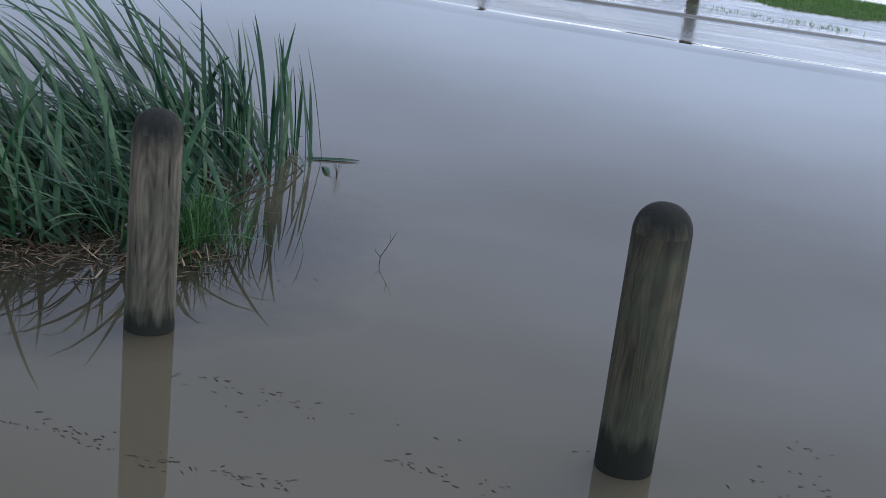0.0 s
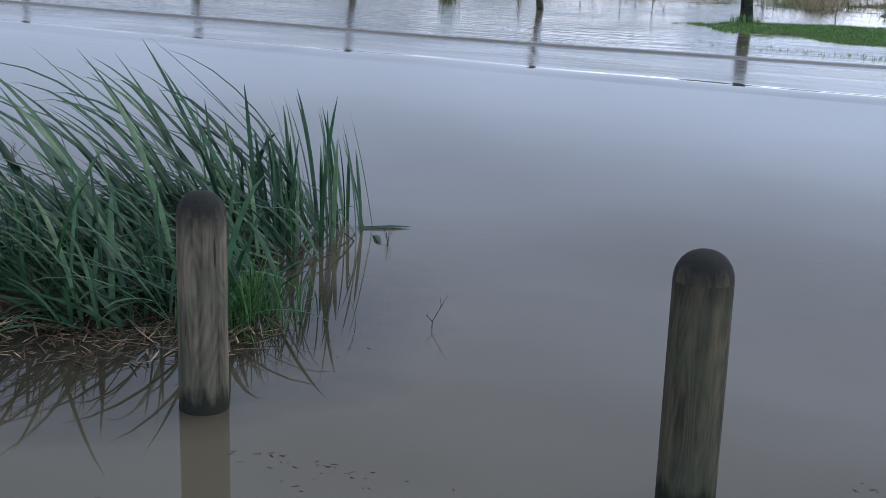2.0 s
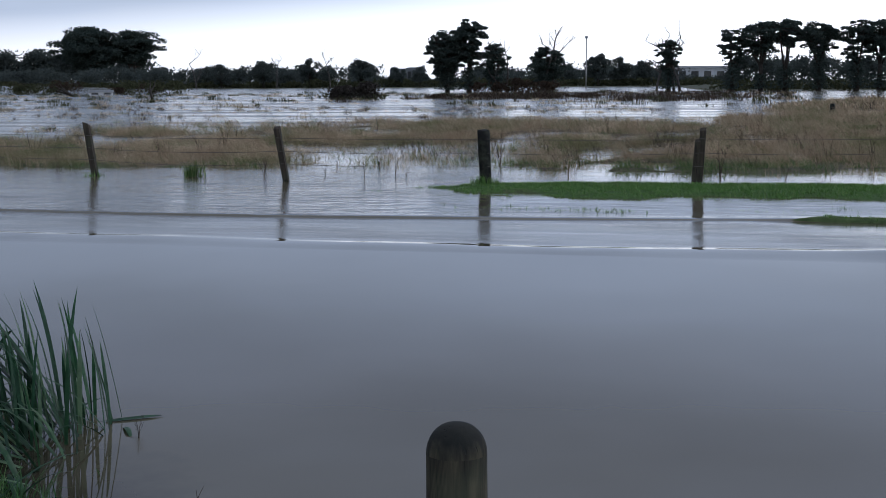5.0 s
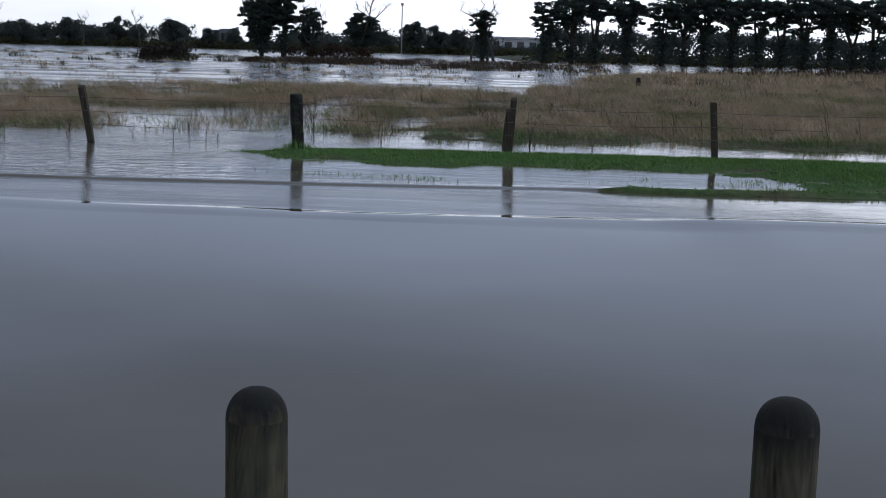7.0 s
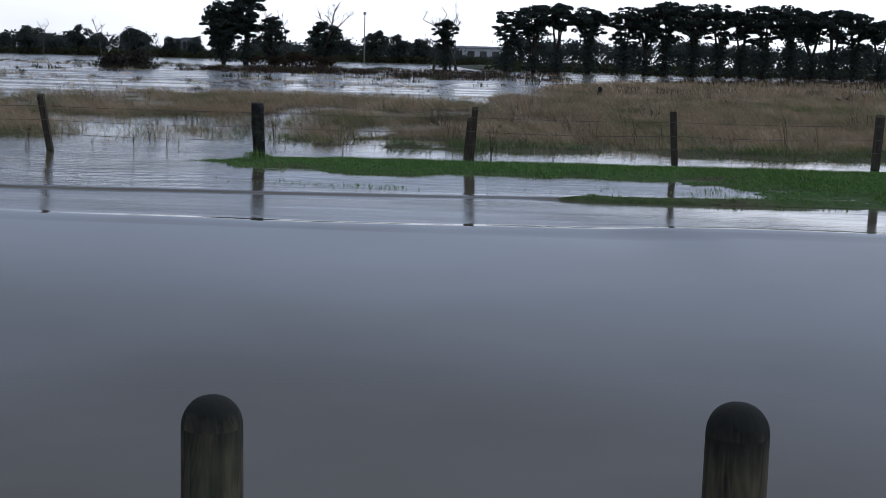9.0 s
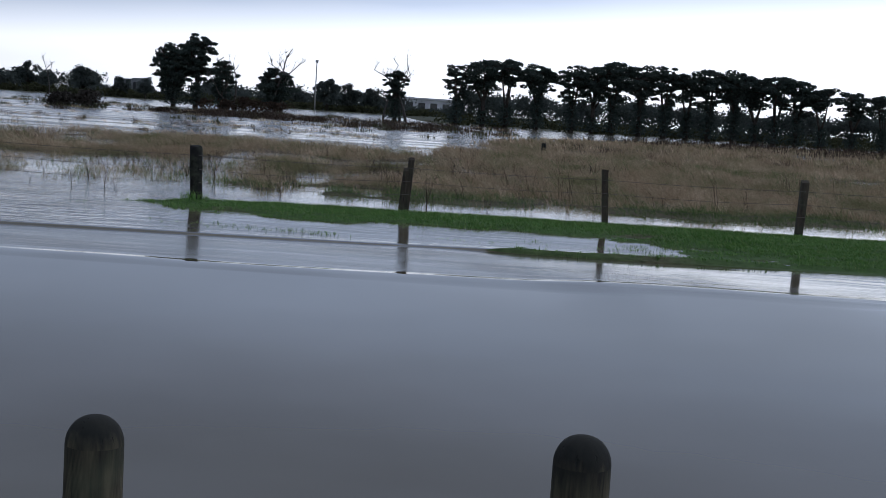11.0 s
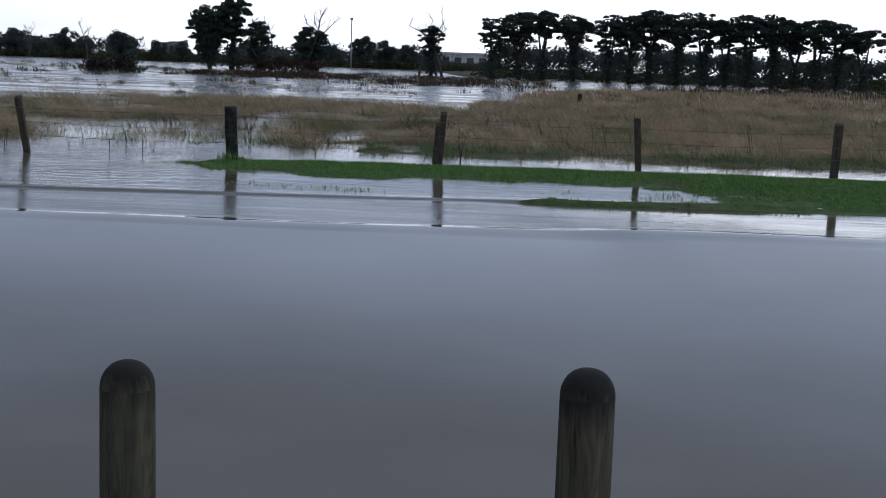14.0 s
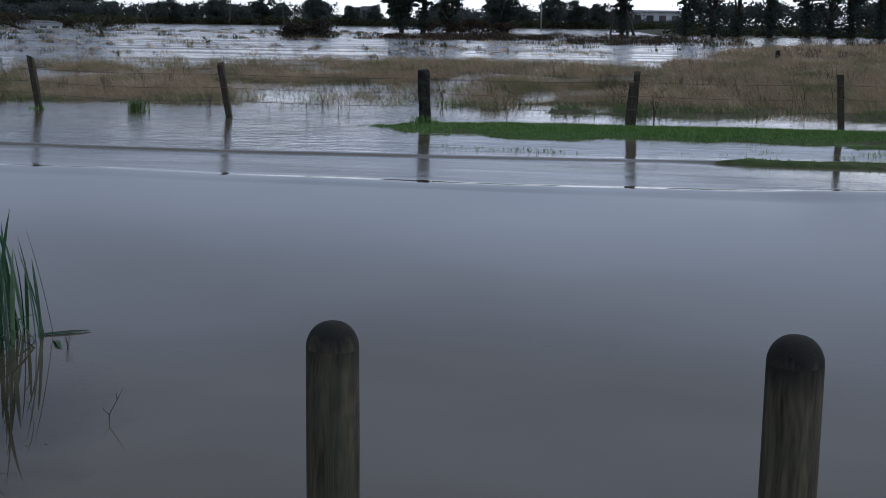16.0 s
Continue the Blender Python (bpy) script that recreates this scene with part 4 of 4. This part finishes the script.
clumps("drowned_tufts", x, y, 70, 0.7, 0.42, 0.035, 0.9, STRAW, "far scattered straw tufts standing in open floodwater")
x, y = scatter(520, (-140, 6, 74, 190), open_water, 29)
clumps("drowned_scrub", x, y, 60, 0.6, 0.62, 0.05, 0.5, SCRUB, "dark drowned scrub far out in the floodwater")
x, y = scatter(330, (-32, 4, 96, 175), lambda a, b: smooth(0.42, 0.55, value_noise(a * 0.2, b, 0.12, 2)) * (1 - field_cover(a, b)), 37)
clumps("drowned_scrub", x, y, 90, 0.8, 0.75, 0.045, 0.5, WEED, "russet drowned weeds below the windbreak trees")
x, y = scatter(1500, (-24, 16, 20.5, 46), lambda a, b: 0.5 * field_cover(a, b) * smooth(0.5, 0.62, value_noise(a, b + 70, 0.25, 2)), 30)
grass("field_weeds", x, y, 7, 0.09, 0.25, 0.72, 0.009, 0.5, WEED, "dark dead dock stalks among the dry grass")
x, y = scatter(150, (-8, 2.5, 19.6, 34), lambda a, b: 0.25 + 0.75 * smooth(0.45, 0.6, value_noise(a, b, 0.5, 2)), 38)
clumps("field_weeds", x, y, 30, 0.15, 0.55, 0.007, 1.1, WEED, "russet dead weeds in the wet part of the paddock")
x, y = scatter(170, (-8, -3.4, 20.5, 27.5), lambda a, b: 0.7 * smooth(0.4, 0.55, value_noise(a, b, 0.6, 2)), 31)
grass("green_weeds", x, y, 22, 0.2, 0.08, 0.34, 0.007, 1.1, SEDGE, "tall olive weeds in the flooded bay")
x, y = scatter(1900, (-25, 13, 19.0, 46), lambda a, b: 0.55 * field_cover(a, b) + 0.12 * smooth(20, 22, b), 41)
pale = rng.random(len(x)) < 0.6
grass("dry_tussocks", x[pale], y[pale], 46, 0.17, 0.16, 0.52, 0.006, 1.5, STRAW, "pale straw tussocks standing above the dry grass", tussock=0.6)
grass("green_tussocks", x[~pale], y[~pale], 46, 0.17, 0.12, 0.40, 0.007, 1.4, SEDGE, "dark olive tussocks among the dry grass", tussock=0.6)
x, y = scatter(130, (1.5, 14, 21, 48), lambda a, b: smooth(0.45, 0.6, value_noise(a * 0.5, b, 0.2, 2)), 43)
clumps("green_field_grass", x, y, 150, 0.75, 0.34, 0.008, 0.9, SEDGE, "patches of green grass among the dry field grass", 0.9)
x, y = scatter(110, (2, 24, 34, 78), lambda a, b: smooth(0.42, 0.56, value_noise(a * 0.4, b + 9, 0.15, 2)), 44)
clumps("field_weeds", x, y, 70, 0.6, 0.6, 0.016, 0.7, WEED, "russet dock weeds standing in the dry paddock", 0.9)
sedge_x, sedge_y = np.full(16, -8.5) + rng.normal(0, 0.07, 16), np.full(16, 16.95) + rng.normal(0, 0.05, 16)
grass("sedge_tuft", sedge_x, sedge_y, 9, 0.04, 0.3, 0.52, 0.012, 0.35, SEDGE, "olive sedge tuft standing alone in the water")
p3x, p3y = np.array([-10.25, -10.2, -3.2, -3.1, -3.3]), np.array([16.8, 16.85, 15.85, 15.9, 15.87])
grass("post_grass", np.repeat(p3x, 6), np.repeat(p3y, 6), 8, 0.07, 0.1, 0.22, 0.01, 0.4, VERGE, "green grass grown round the foot of the posts")
v, f = joined([tube([(0, 0, -0.3), (0.02, 0, 0.25), (0.0, 0, 0.5)], [0.14, 0.13, 0.09], 9)])
stump = tagged(part("stump", mesh_of("stump", v, f, STUMP, True), at=pose(4.0, 56, 0.05)), "short dark stump standing in the dry paddock", "stump")

# ---- far trees ----
def limb_path(p, d, length, q, bend=0.25, n=4):
    pts, p, d = [Vector(p)], Vector(p), Vector(d).normalized()
    for _ in range(n):
        d = (d + Vector((q.uniform(-1, 1), q.uniform(-1, 1), q.uniform(-0.3, 0.8))) * bend).normalized()
        p = p + d * (length / n)
        pts.append(p.copy())
    return pts


def umbrella(h, width, seed, fork=0.36, stems=4, pads=34, base=0.45, skirt=0.0, dense=1.0, sag=0.25):
    """An old cypress: a forked trunk whose stems carry flat layered pads under a broad top."""
    q = random.Random(seed)
    lean = Vector((q.uniform(-0.05, 0.05) * h, q.uniform(-0.05, 0.05) * h, 0))
    knee = lean * 0.4 + Vector((0, 0, fork * h))
    wood = [tube([(0, 0, -0.4), lean * 0.15 + Vector((0, 0, fork * h * 0.5)), knee], [0.042 * h, 0.034 * h, 0.027 * h], 8)]
    lines, centres = [], []
    for k in range(stems):
        a = 6.28 * k / stems + q.uniform(-0.5, 0.5)
        out = Vector((math.cos(a), math.sin(a), 0)) * width * q.uniform(0.10, 0.34)
        end = lean + out + Vector((0, 0, h * q.uniform(0.80, 0.95)))
        mid = knee.lerp(end, 0.5) + out * 0.16
        lines.append((knee, mid, end))
        wood.append(tube([knee - Vector((0, 0, 0.05 * h)), knee.lerp(mid, 0.5) + out * 0.08, mid, end], [0.02 * h, 0.016 * h, 0.012 * h, 0.004 * h], 6))
    for k in range(pads):
        p0, p1, p2 = lines[k % stems]
        t = ((k + 0.5) / pads) ** 0.7
        top = base + (0.98 - base) * t
        f = min(max((top * h - p0.z) / (p2.z - p0.z), 0.0), 1.0)
        spine = p0.lerp(p1, f * 2) if f < 0.5 else p1.lerp(p2, f * 2 - 1)
        reach = width * 0.5 * (0.45 + 0.55 * t) * q.uniform(0.15, 1.0)
        a = q.uniform(0, 6.28)
        end = Vector((spine.x * 0.6 + math.cos(a) * reach, spine.y * 0.6 + math.sin(a) * reach, 0))
        rim = min(end.length / (width * 0.5), 1.15)
        end *= min(1.0, 1.05 / max(rim, 0.01))
        end.z = h * (top - sag * (rim ** 2.2) * (top - base * 0.8))
        wood.append(tube([spine - Vector((0, 0, 0.04 * h)), spine.lerp(end, 0.6) - Vector((0, 0, 0.02 * h)), end], [0.009 * h, 0.006 * h, 0.003 * h], 5))
        m, size = int(105 * dense * q.uniform(0.7, 1.3)), width * q.uniform(0.05, 0.115)
        r, b = np.sqrt(rng.random(m)) * size * 1.25, rng.random(m) * 6.283
        e = np.stack([r * np.cos(b), r * np.sin(b), (rng.random(m) - 0.40) * size * 0.95 * np.sqrt(np.clip(1.1 - (r / (size * 1.25)) ** 2, 0.1, 1))], 1)
        centres.append(e + np.array(end))
    if skirt:
        m = int(2600 * dense * skirt)
        e = rng.normal(size=(m, 3)) * (0.075 * h, 0.075 * h, 0.0)
        e[:, 2] = h * (0.04 + skirt * rng.random(m))
        e[:, :2] *= (1.15 - 0.7 * e[:, 2:] / (h * (skirt + 0.04)))
        centres.append(e)
    v, f = cards(np.concatenate(centres), 0.02 * h, 0.6)
    return mesh_of("trunk", *joined(wood), BARK, True), mesh_of("crown", v, f, NEEDLE)


def gum(h, width, seed, blobs=20):
    q = random.Random(seed)
    wood = [tube([(0, 0, -0.4), (0.1, 0, h * 0.3), (0, 0.1, h * 0.55)], [0.028 * h, 0.022 * h, 0.012 * h], 7)]
    centres = []
    for k in range(blobs):
        a, r = k * 2.4, width / 2 * math.sqrt((k + 0.5) / blobs) * q.uniform(0.5, 0.95)
        top = Vector((math.cos(a) * r, math.sin(a) * r, h * (0.26 + 0.6 * q.random() * (1 - 0.5 * (2 * r / width) ** 2))))
        wood.append(tube([(0, 0, h * 0.2), top * 0.6 + Vector((0, 0, 0.1 * h)), top], [0.012 * h, 0.008 * h, 0.003 * h], 5))
        s = width * q.uniform(0.14, 0.22)
        g = rng.normal(size=(170, 3))
        g *= (rng.random(170) ** 0.4 / np.linalg.norm(g, axis=1))[:, None] * (s, s, s * 0.8)
        centres.append(g + np.array(top))
    v, f = cards(np.concatenate(centres), 0.03 * h, 0.9)
    return mesh_of("trunk", *joined(wood), BARK, True), mesh_of("crown", v, f, GUM)


def dead_tree(h, seed):
    """A bare trunk and its main limbs, each limb with its twigs as one mesh."""
    q, groups = random.Random(seed), []

    def grow(p, d, length, r, depth, into):
        pts = limb_path(p, d, length, q, 0.22)
        into.append(tube(pts, [r, r * 0.85, r * 0.7, r * 0.55, r * 0.35], 5))
        if depth:
            for _ in range(3 if depth > 1 else 4):
                k, a = q.randint(1, 4), q.uniform(0, 6.28)
                child = into
                if depth == 3:
                    child = []
                    groups.append(child)
                grow(pts[k], Vector((math.cos(a), math.sin(a), q.uniform(0.5, 1.6))), length * q.uniform(0.35, 0.6), r * 0.5, depth - 1, child)

    stem = []
    grow((0, 0, -0.3), (q.uniform(-0.1, 0.1), 0, 1), h * 0.72, 0.024 * h, 3, stem)
    return [mesh_of("trunk", *joined(stem), DEADWOOD, True)] + [mesh_of("limb", *joined(g), DEADWOOD, True) for g in groups]


def away(x, y, s):
    """A place s times as far from the bank where the camera stands."""
    return 0.7 + (x - 0.7) * s, (y + 3.1) * s - 3.1


def plant(kind, meshes, x, y, size, turn, label, category="tree", group=""):
    t = tagged(new(kind), label, category, group)
    t.matrix_basis = pose(x, y, 0, 0, 0, turn) @ Matrix.Scale(size, 4)
    for me in meshes:
        part(me.name.split(".")[0], me, t)
    return t


row_kinds = [umbrella(10.0, 6.4 + 0.5 * (k % 3), 40 + k, fork=0.30 + 0.05 * (k % 3), stems=3 + k % 3, pads=44 + 9 * (k % 3), base=0.44 + 0.05 * (k % 4), skirt=(0.42, 0.25, 0.5, 0.3, 0.46, 0.2, 0.38)[k]) for k in range(7)]
ROW = [(-2.6, 187.0, 0.88), (1.4, 188.0, 0.98), (4.8, 187.0, 1.02), (9.3, 186.8, 0.94), (14.4, 186.4, 0.98), (17.5, 187.0, 0.95), (20.2, 186.0, 1.06), (24.2, 185.5, 1.0), (27.8, 185.0, 1.02), (31.0, 185.0, 0.93),
       (34.0, 184.0, 1.0), (37.5, 183.3, 0.97), (40.5, 183.0, 0.93), (43.1, 182.1, 0.95), (46.0, 181.6, 0.90), (49.5, 181.0, 0.83), (53.5, 180.0, 0.8), (57.5, 179.0, 0.76)]
for k, (x, y, s) in enumerate(ROW):
    plant("cypress_tree", row_kinds[(k * 5 + k // 3) % 7], x, y, s * (1.02 + 0.05 * float(smooth(12, 46, x))), 47 * k, "dark old cypress in a windbreak row beyond the floodwater", group="windbreak row")
plant("cypress_tree", umbrella(9.7, 6.6, 61, 0.2, 5, 190, 0.16, 0.3, 1.1, 0.35), -45.6, 191.5, 1.0, 0, "dense dark cypress of a group in the flood")
plant("cypress_tree", umbrella(11.3, 6.0, 62, 0.34, 4, 100, 0.38, 0.3, 1.0, 0.3), -42.4, 192.3, 1.0, 60, "tall open-crowned cypress of a group in the flood")
plant("cypress_tree", umbrella(7.6, 5.0, 63, 0.2, 4, 110, 0.14, 0.4, 1.1, 0.3), -38.6, 193, 1.0, 20, "low dark cypress beside a bare tree")
plant("cypress_tree", umbrella(7.0, 6.6, 64, 0.15, 4, 120, 0.10, 0.5, 1.4, 0.4), -30.6, 194.3, 1.0, 90, "dark bushy cypress with bare limbs above it")
plant("cypress_tree", umbrella(8.0, 4.6, 65, 0.3, 3, 70, 0.34, 0.4, 1.0, 0.3), -12.2, 196.4, 1.0, 10, "thin dark cypress mixed with bare limbs")
plant("cypress_tree", umbrella(12.2, 14.2, 66, 0.16, 6, 210, 0.28, 0.0, 1.7, 0.34), *away(-109.6, 198.3, 2.6), 2.2, 0, "broad domed dark cypress standing alone in the paddock")
plant("cypress_tree", umbrella(11.6, 11.6, 67, 0.22, 5, 150, 0.40, 0.2, 1.7, 0.3), *away(-103.8, 202.5, 2.6), 2.2, 50, "broad flat-topped dark cypress beside a larger one")
plant("cypress_tree", umbrella(9.3, 8.0, 68, 0.1, 5, 170, 0.08, 0.5, 1.8, 0.4), *away(-129.5, 186.5, 2.6), 2.36, 0, "rounded dark cypress in front of the woods")
for x, y, h, s in ((-38.2, 192.6, 9.6, 1), (-31.6, 194.0, 10.4, 2), (-29.6, 194.8, 8.9, 3), (-10.4, 196.6, 10.9, 4), (-14.0, 196.0, 9.0, 5), (-11.4, 197, 9.8, 9), (-79, 205, 6.5, 6), (-94.0, 206, 7.5, 7), (-71.0, 210.0, 6.8, 8), (-37.0, 195, 8.2, 10)):
    x, y, k = (*away(x, y, 1.8), 1.6) if x < -60 else (x, y, 1.0)
    plant("dead_tree", dead_tree(h, s), x, y, k, 0, "bare dead tree with forked grey limbs against the sky")
for x, y, h, w, s in ((-66.5, 214, 6.4, 5.0, 1), (-60.5, 216, 4.6, 3.6, 2), (-84, 212, 6.0, 6.0, 3), (-76, 214, 6.2, 4.6, 4), (-53.5, 205, 4.4, 3.8, 5), (-25.0, 214, 7.2, 4.6, 6), (-21.5, 216, 6.2, 4.4, 7), (-17.5, 216, 5.6, 4.4, 8), (-92, 212, 5.4, 5.5, 9)):
    plant("gum_tree", gum(h, w, 80 + s), *away(x, y, 1.8), 1.62, 40 * s, "rounded grey-green gum tree on the far bank")


def foliage_mass(name, spots, per, size, mat, label, s=1.0):
    """Many leaf clumps at rows of x, y, height and half width, as one mesh."""
    cs = []
    for x, y, h, w in spots:
        (x, y), h, w = away(x, y, s), (h - 1.55) * s + 1.55, w * s
        body, lobes = per // 2, 7
        e = rng.normal(size=(body, 3)) * (w * 0.5, w * 0.5, 0.0)
        e[:, 2] = h * 0.84 * rng.random(body)
        cs.append(e + (x, y, 0))
        for k in range(lobes):
            m = per // 2 // lobes
            b, r = rng.random() * 6.283, w * (0.15 + 0.6 * rng.random())
            g = rng.normal(size=(m, 3))
            g *= (rng.random(m) ** 0.4 / np.linalg.norm(g, axis=1))[:, None] * (w * 0.42, w * 0.42, min(w * 0.34, h * 0.3))
            top = h * (1.0 - 0.32 * (r / w) - 0.2 * rng.random()) - min(w * 0.34, h * 0.3)
            cs.append(g + (x + math.cos(b) * r, y + math.sin(b) * r, top))
    v, f = cards(np.concatenate(cs), size * s, 0.9)
    return tagged(part(name, mesh_of(name, v, f, mat)), label, "woods", kind="stuff")


q = random.Random(5)
foliage_mass("gum_woods", [(x, 172 + (x + 195) * 0.78 + q.uniform(0, 10), (6.8 + 3.2 * float(value_noise(x, 0.0, 0.11, 2))) * q.uniform(0.72, 1.25), q.uniform(1.6, 3.6)) for x in np.arange(-230, -128, 1.0)], 1500, 0.26, GUM, "dense dark gum woods on the far bank", 3.0)
foliage_mass("gum_woods", [(x, 186 + (x + 195) * 0.78 + q.uniform(0, 10), (6.0 + 3.0 * float(value_noise(x, 0.0, 0.11, 2))) * q.uniform(0.85, 1.15), q.uniform(2.2, 3.6)) for x in np.arange(-236, -124, 1.3)], 900, 0.27, GUM, "deeper part of the dark gum woods", 3.0)
def woods_top(x):
    low_gap = max(1 - abs(x + 75) / 13, 1 - abs(x + 10) / 7, 0)
    return (q.uniform(3.6, 6.4) + (2.2 if x > -4 else 0.6)) * (1 - 0.55 * min(low_gap * 2.5, 1))


foliage_mass("far_woods", [(x + q.uniform(-1, 1), 272 + q.uniform(0, 30), woods_top(x), q.uniform(2.2, 4.2)) for x in np.arange(-190, 130, 1.3)], 620, 0.32, GUM, "low line of far woods behind the paddocks", 1.5)
foliage_mass("bank_scrub", [(x, 201 + q.uniform(0, 6), q.uniform(1.6, 2.6), q.uniform(1.6, 3.0)) for x in np.arange(-190, -6, 1.8)], 170, 0.26, SCRUB, "olive scrub along the far water's edge", 1.9)
foliage_mass("bank_scrub", [(x, 203 + q.uniform(0, 6) - 0.09 * x, q.uniform(0.9, 2.3), q.uniform(1.6, 3.0)) for x in np.arange(-4, 70, 1.6)], 170, 0.26, SCRUB, "olive scrub behind the windbreak trees")
foliage_mass("bank_scrub", [(x, 186 - 0.1 * x + q.uniform(2, 5), q.uniform(0.5, 1.2), q.uniform(1.0, 1.9)) for x in np.arange(-2, 66, 5.2)], 110, 0.26, SCRUB, "low scrub under the windbreak trees")
foliage_mass("brush_heap", [(-37.4 + q.uniform(-2.2, 2.2), 117 + q.uniform(-1, 1), q.uniform(1.2, 2.0), 1.0) for _ in range(12)], 420, 0.14, BARK, "dark heap of brushwood standing in the flood")
foliage_mass("brush_heap", [(-34 + q.uniform(-5, 6), 184 + q.uniform(-2, 2), q.uniform(1.2, 2.6), 1.5) for _ in range(12)], 160, 0.22, RUSSET, "russet scrub at the foot of the bare trees")
foliage_mass("brush_heap", [(-24 + q.uniform(-7, 9), 122 + q.uniform(-3, 3), q.uniform(0.25, 0.6), 1.3) for _ in range(14)], 110, 0.14, RUSSET, "low russet scrub standing in the flood")
foliage_mass("brush_heap", [(-113 + q.uniform(-3, 3), 190 + q.uniform(-1, 1), q.uniform(1.3, 2.4), 1.3) for _ in range(7)], 200, 0.2, RUSSET, "russet bush near the domed trees", 2.6)

spots = []
for _ in range(46):
    a, d = math.radians(q.uniform(-46, -25)), q.uniform(190, 290)
    spots.append((0.7 + d * math.sin(a), -3.1 + d * math.cos(a), q.uniform(1.2, 3.0), q.uniform(1.2, 3.0)))
foliage_mass("bank_scrub", spots[:32], 300, 0.2, SCRUB, "ragged olive bushes standing in the far floodwater")
foliage_mass("brush_heap", spots[32:], 300, 0.2, RUSSET, "dark brushwood stranded in the far floodwater")

# ---- far buildings and mast ----
mast = tagged(new("light_mast"), "tall slim light mast far beyond the trees", "mast")
mast.matrix_basis = pose(-38, 300, 0)
v, f = tube([(0, 0, -0.5), (0, 0, 6), (0, 0, 12)], [0.2, 0.15, 0.11], 8)
part("pole", mesh_of("pole", v, f, STEEL, True), mast)
v, f = box(-0.32, 0.32, -0.2, 0.2, 11.5, 12.1)
part("lamp_head", mesh_of("lamp_head", v, f, STEEL), mast)


def shed(x, y, w, d, h, rise, turn, label, bays, wall_mat=None):
    t = tagged(new("shed"), label, "building")
    t.matrix_basis = pose(x, y, 0, 0, 0, turn)
    v, f = box(-w / 2, w / 2, -d / 2, d / 2, -0.3, h)
    part("wall", mesh_of("wall", v, f, wall_mat or PALE), t)
    o = 0.03 * w
    v = [(-w / 2 - o, -d / 2 - o, h), (w / 2 + o, -d / 2 - o, h), (w / 2 + o, d / 2 + o, h), (-w / 2 - o, d / 2 + o, h), (-w / 2 - o, 0, h + rise), (w / 2 + o, 0, h + rise)]
    part("roof", mesh_of("roof", v, [(0, 1, 5, 4), (2, 3, 4, 5), (0, 4, 3), (1, 2, 5), (3, 2, 1, 0)], SLATE), t)
    for k in range(bays):
        bx = -w / 2 + w * (k + 0.5) / bays
        v, f = box(bx - 0.28 * w / bays, bx + 0.28 * w / bays, -d / 2 - 0.04, -d / 2 + 0.02, h * 0.35, h * 0.8)
        part("window", mesh_of("window", v, f, DARKGLASS), t)
    return t


shed(*away(-106, 383, 1.4), 7, 11, 7.2, 0.4, 0, "distant grey works building with a flat roof", 3, SLATE)
shed(*away(-101.5, 384, 1.4), 5.6, 11, 7.8, 0.3, 0, "distant boxy grey works building", 2, SLATE)
shed(*away(-98, 380, 1.4), 1.26, 1.26, 8.6, 0.2, 0, "distant pale works chimney tower", 1)
shed(*away(-15, 397, 1.4), 31, 28, 6.8, 0.9, 0, "distant pale grey warehouse behind the trees", 6)
shed(-90.5, 165.5, 3.4, 2.0, 0.5, 0.3, 28, "small white shed with a grey roof standing in the flood", 2)

for x, y, s, turn in ((-150, 178, 41, 20), (-139, 183, 42, 80), (-86, 150, 43, 200), (-60, 120, 44, 130)):
    limb = tagged(part("fallen_branch", mesh_of("fallen_branch", *joined([tube(limb_path((0, 0, 0.1), (1, 0, 0.35), 3.0, random.Random(s + k), 0.35), [0.14, 0.12, 0.1, 0.07, 0.03], 5) for k in range(4)]), BARK, True), at=pose(x, y, 0, 0, 0, turn)), "dark fallen branch stranded in the floodwater", "branch")
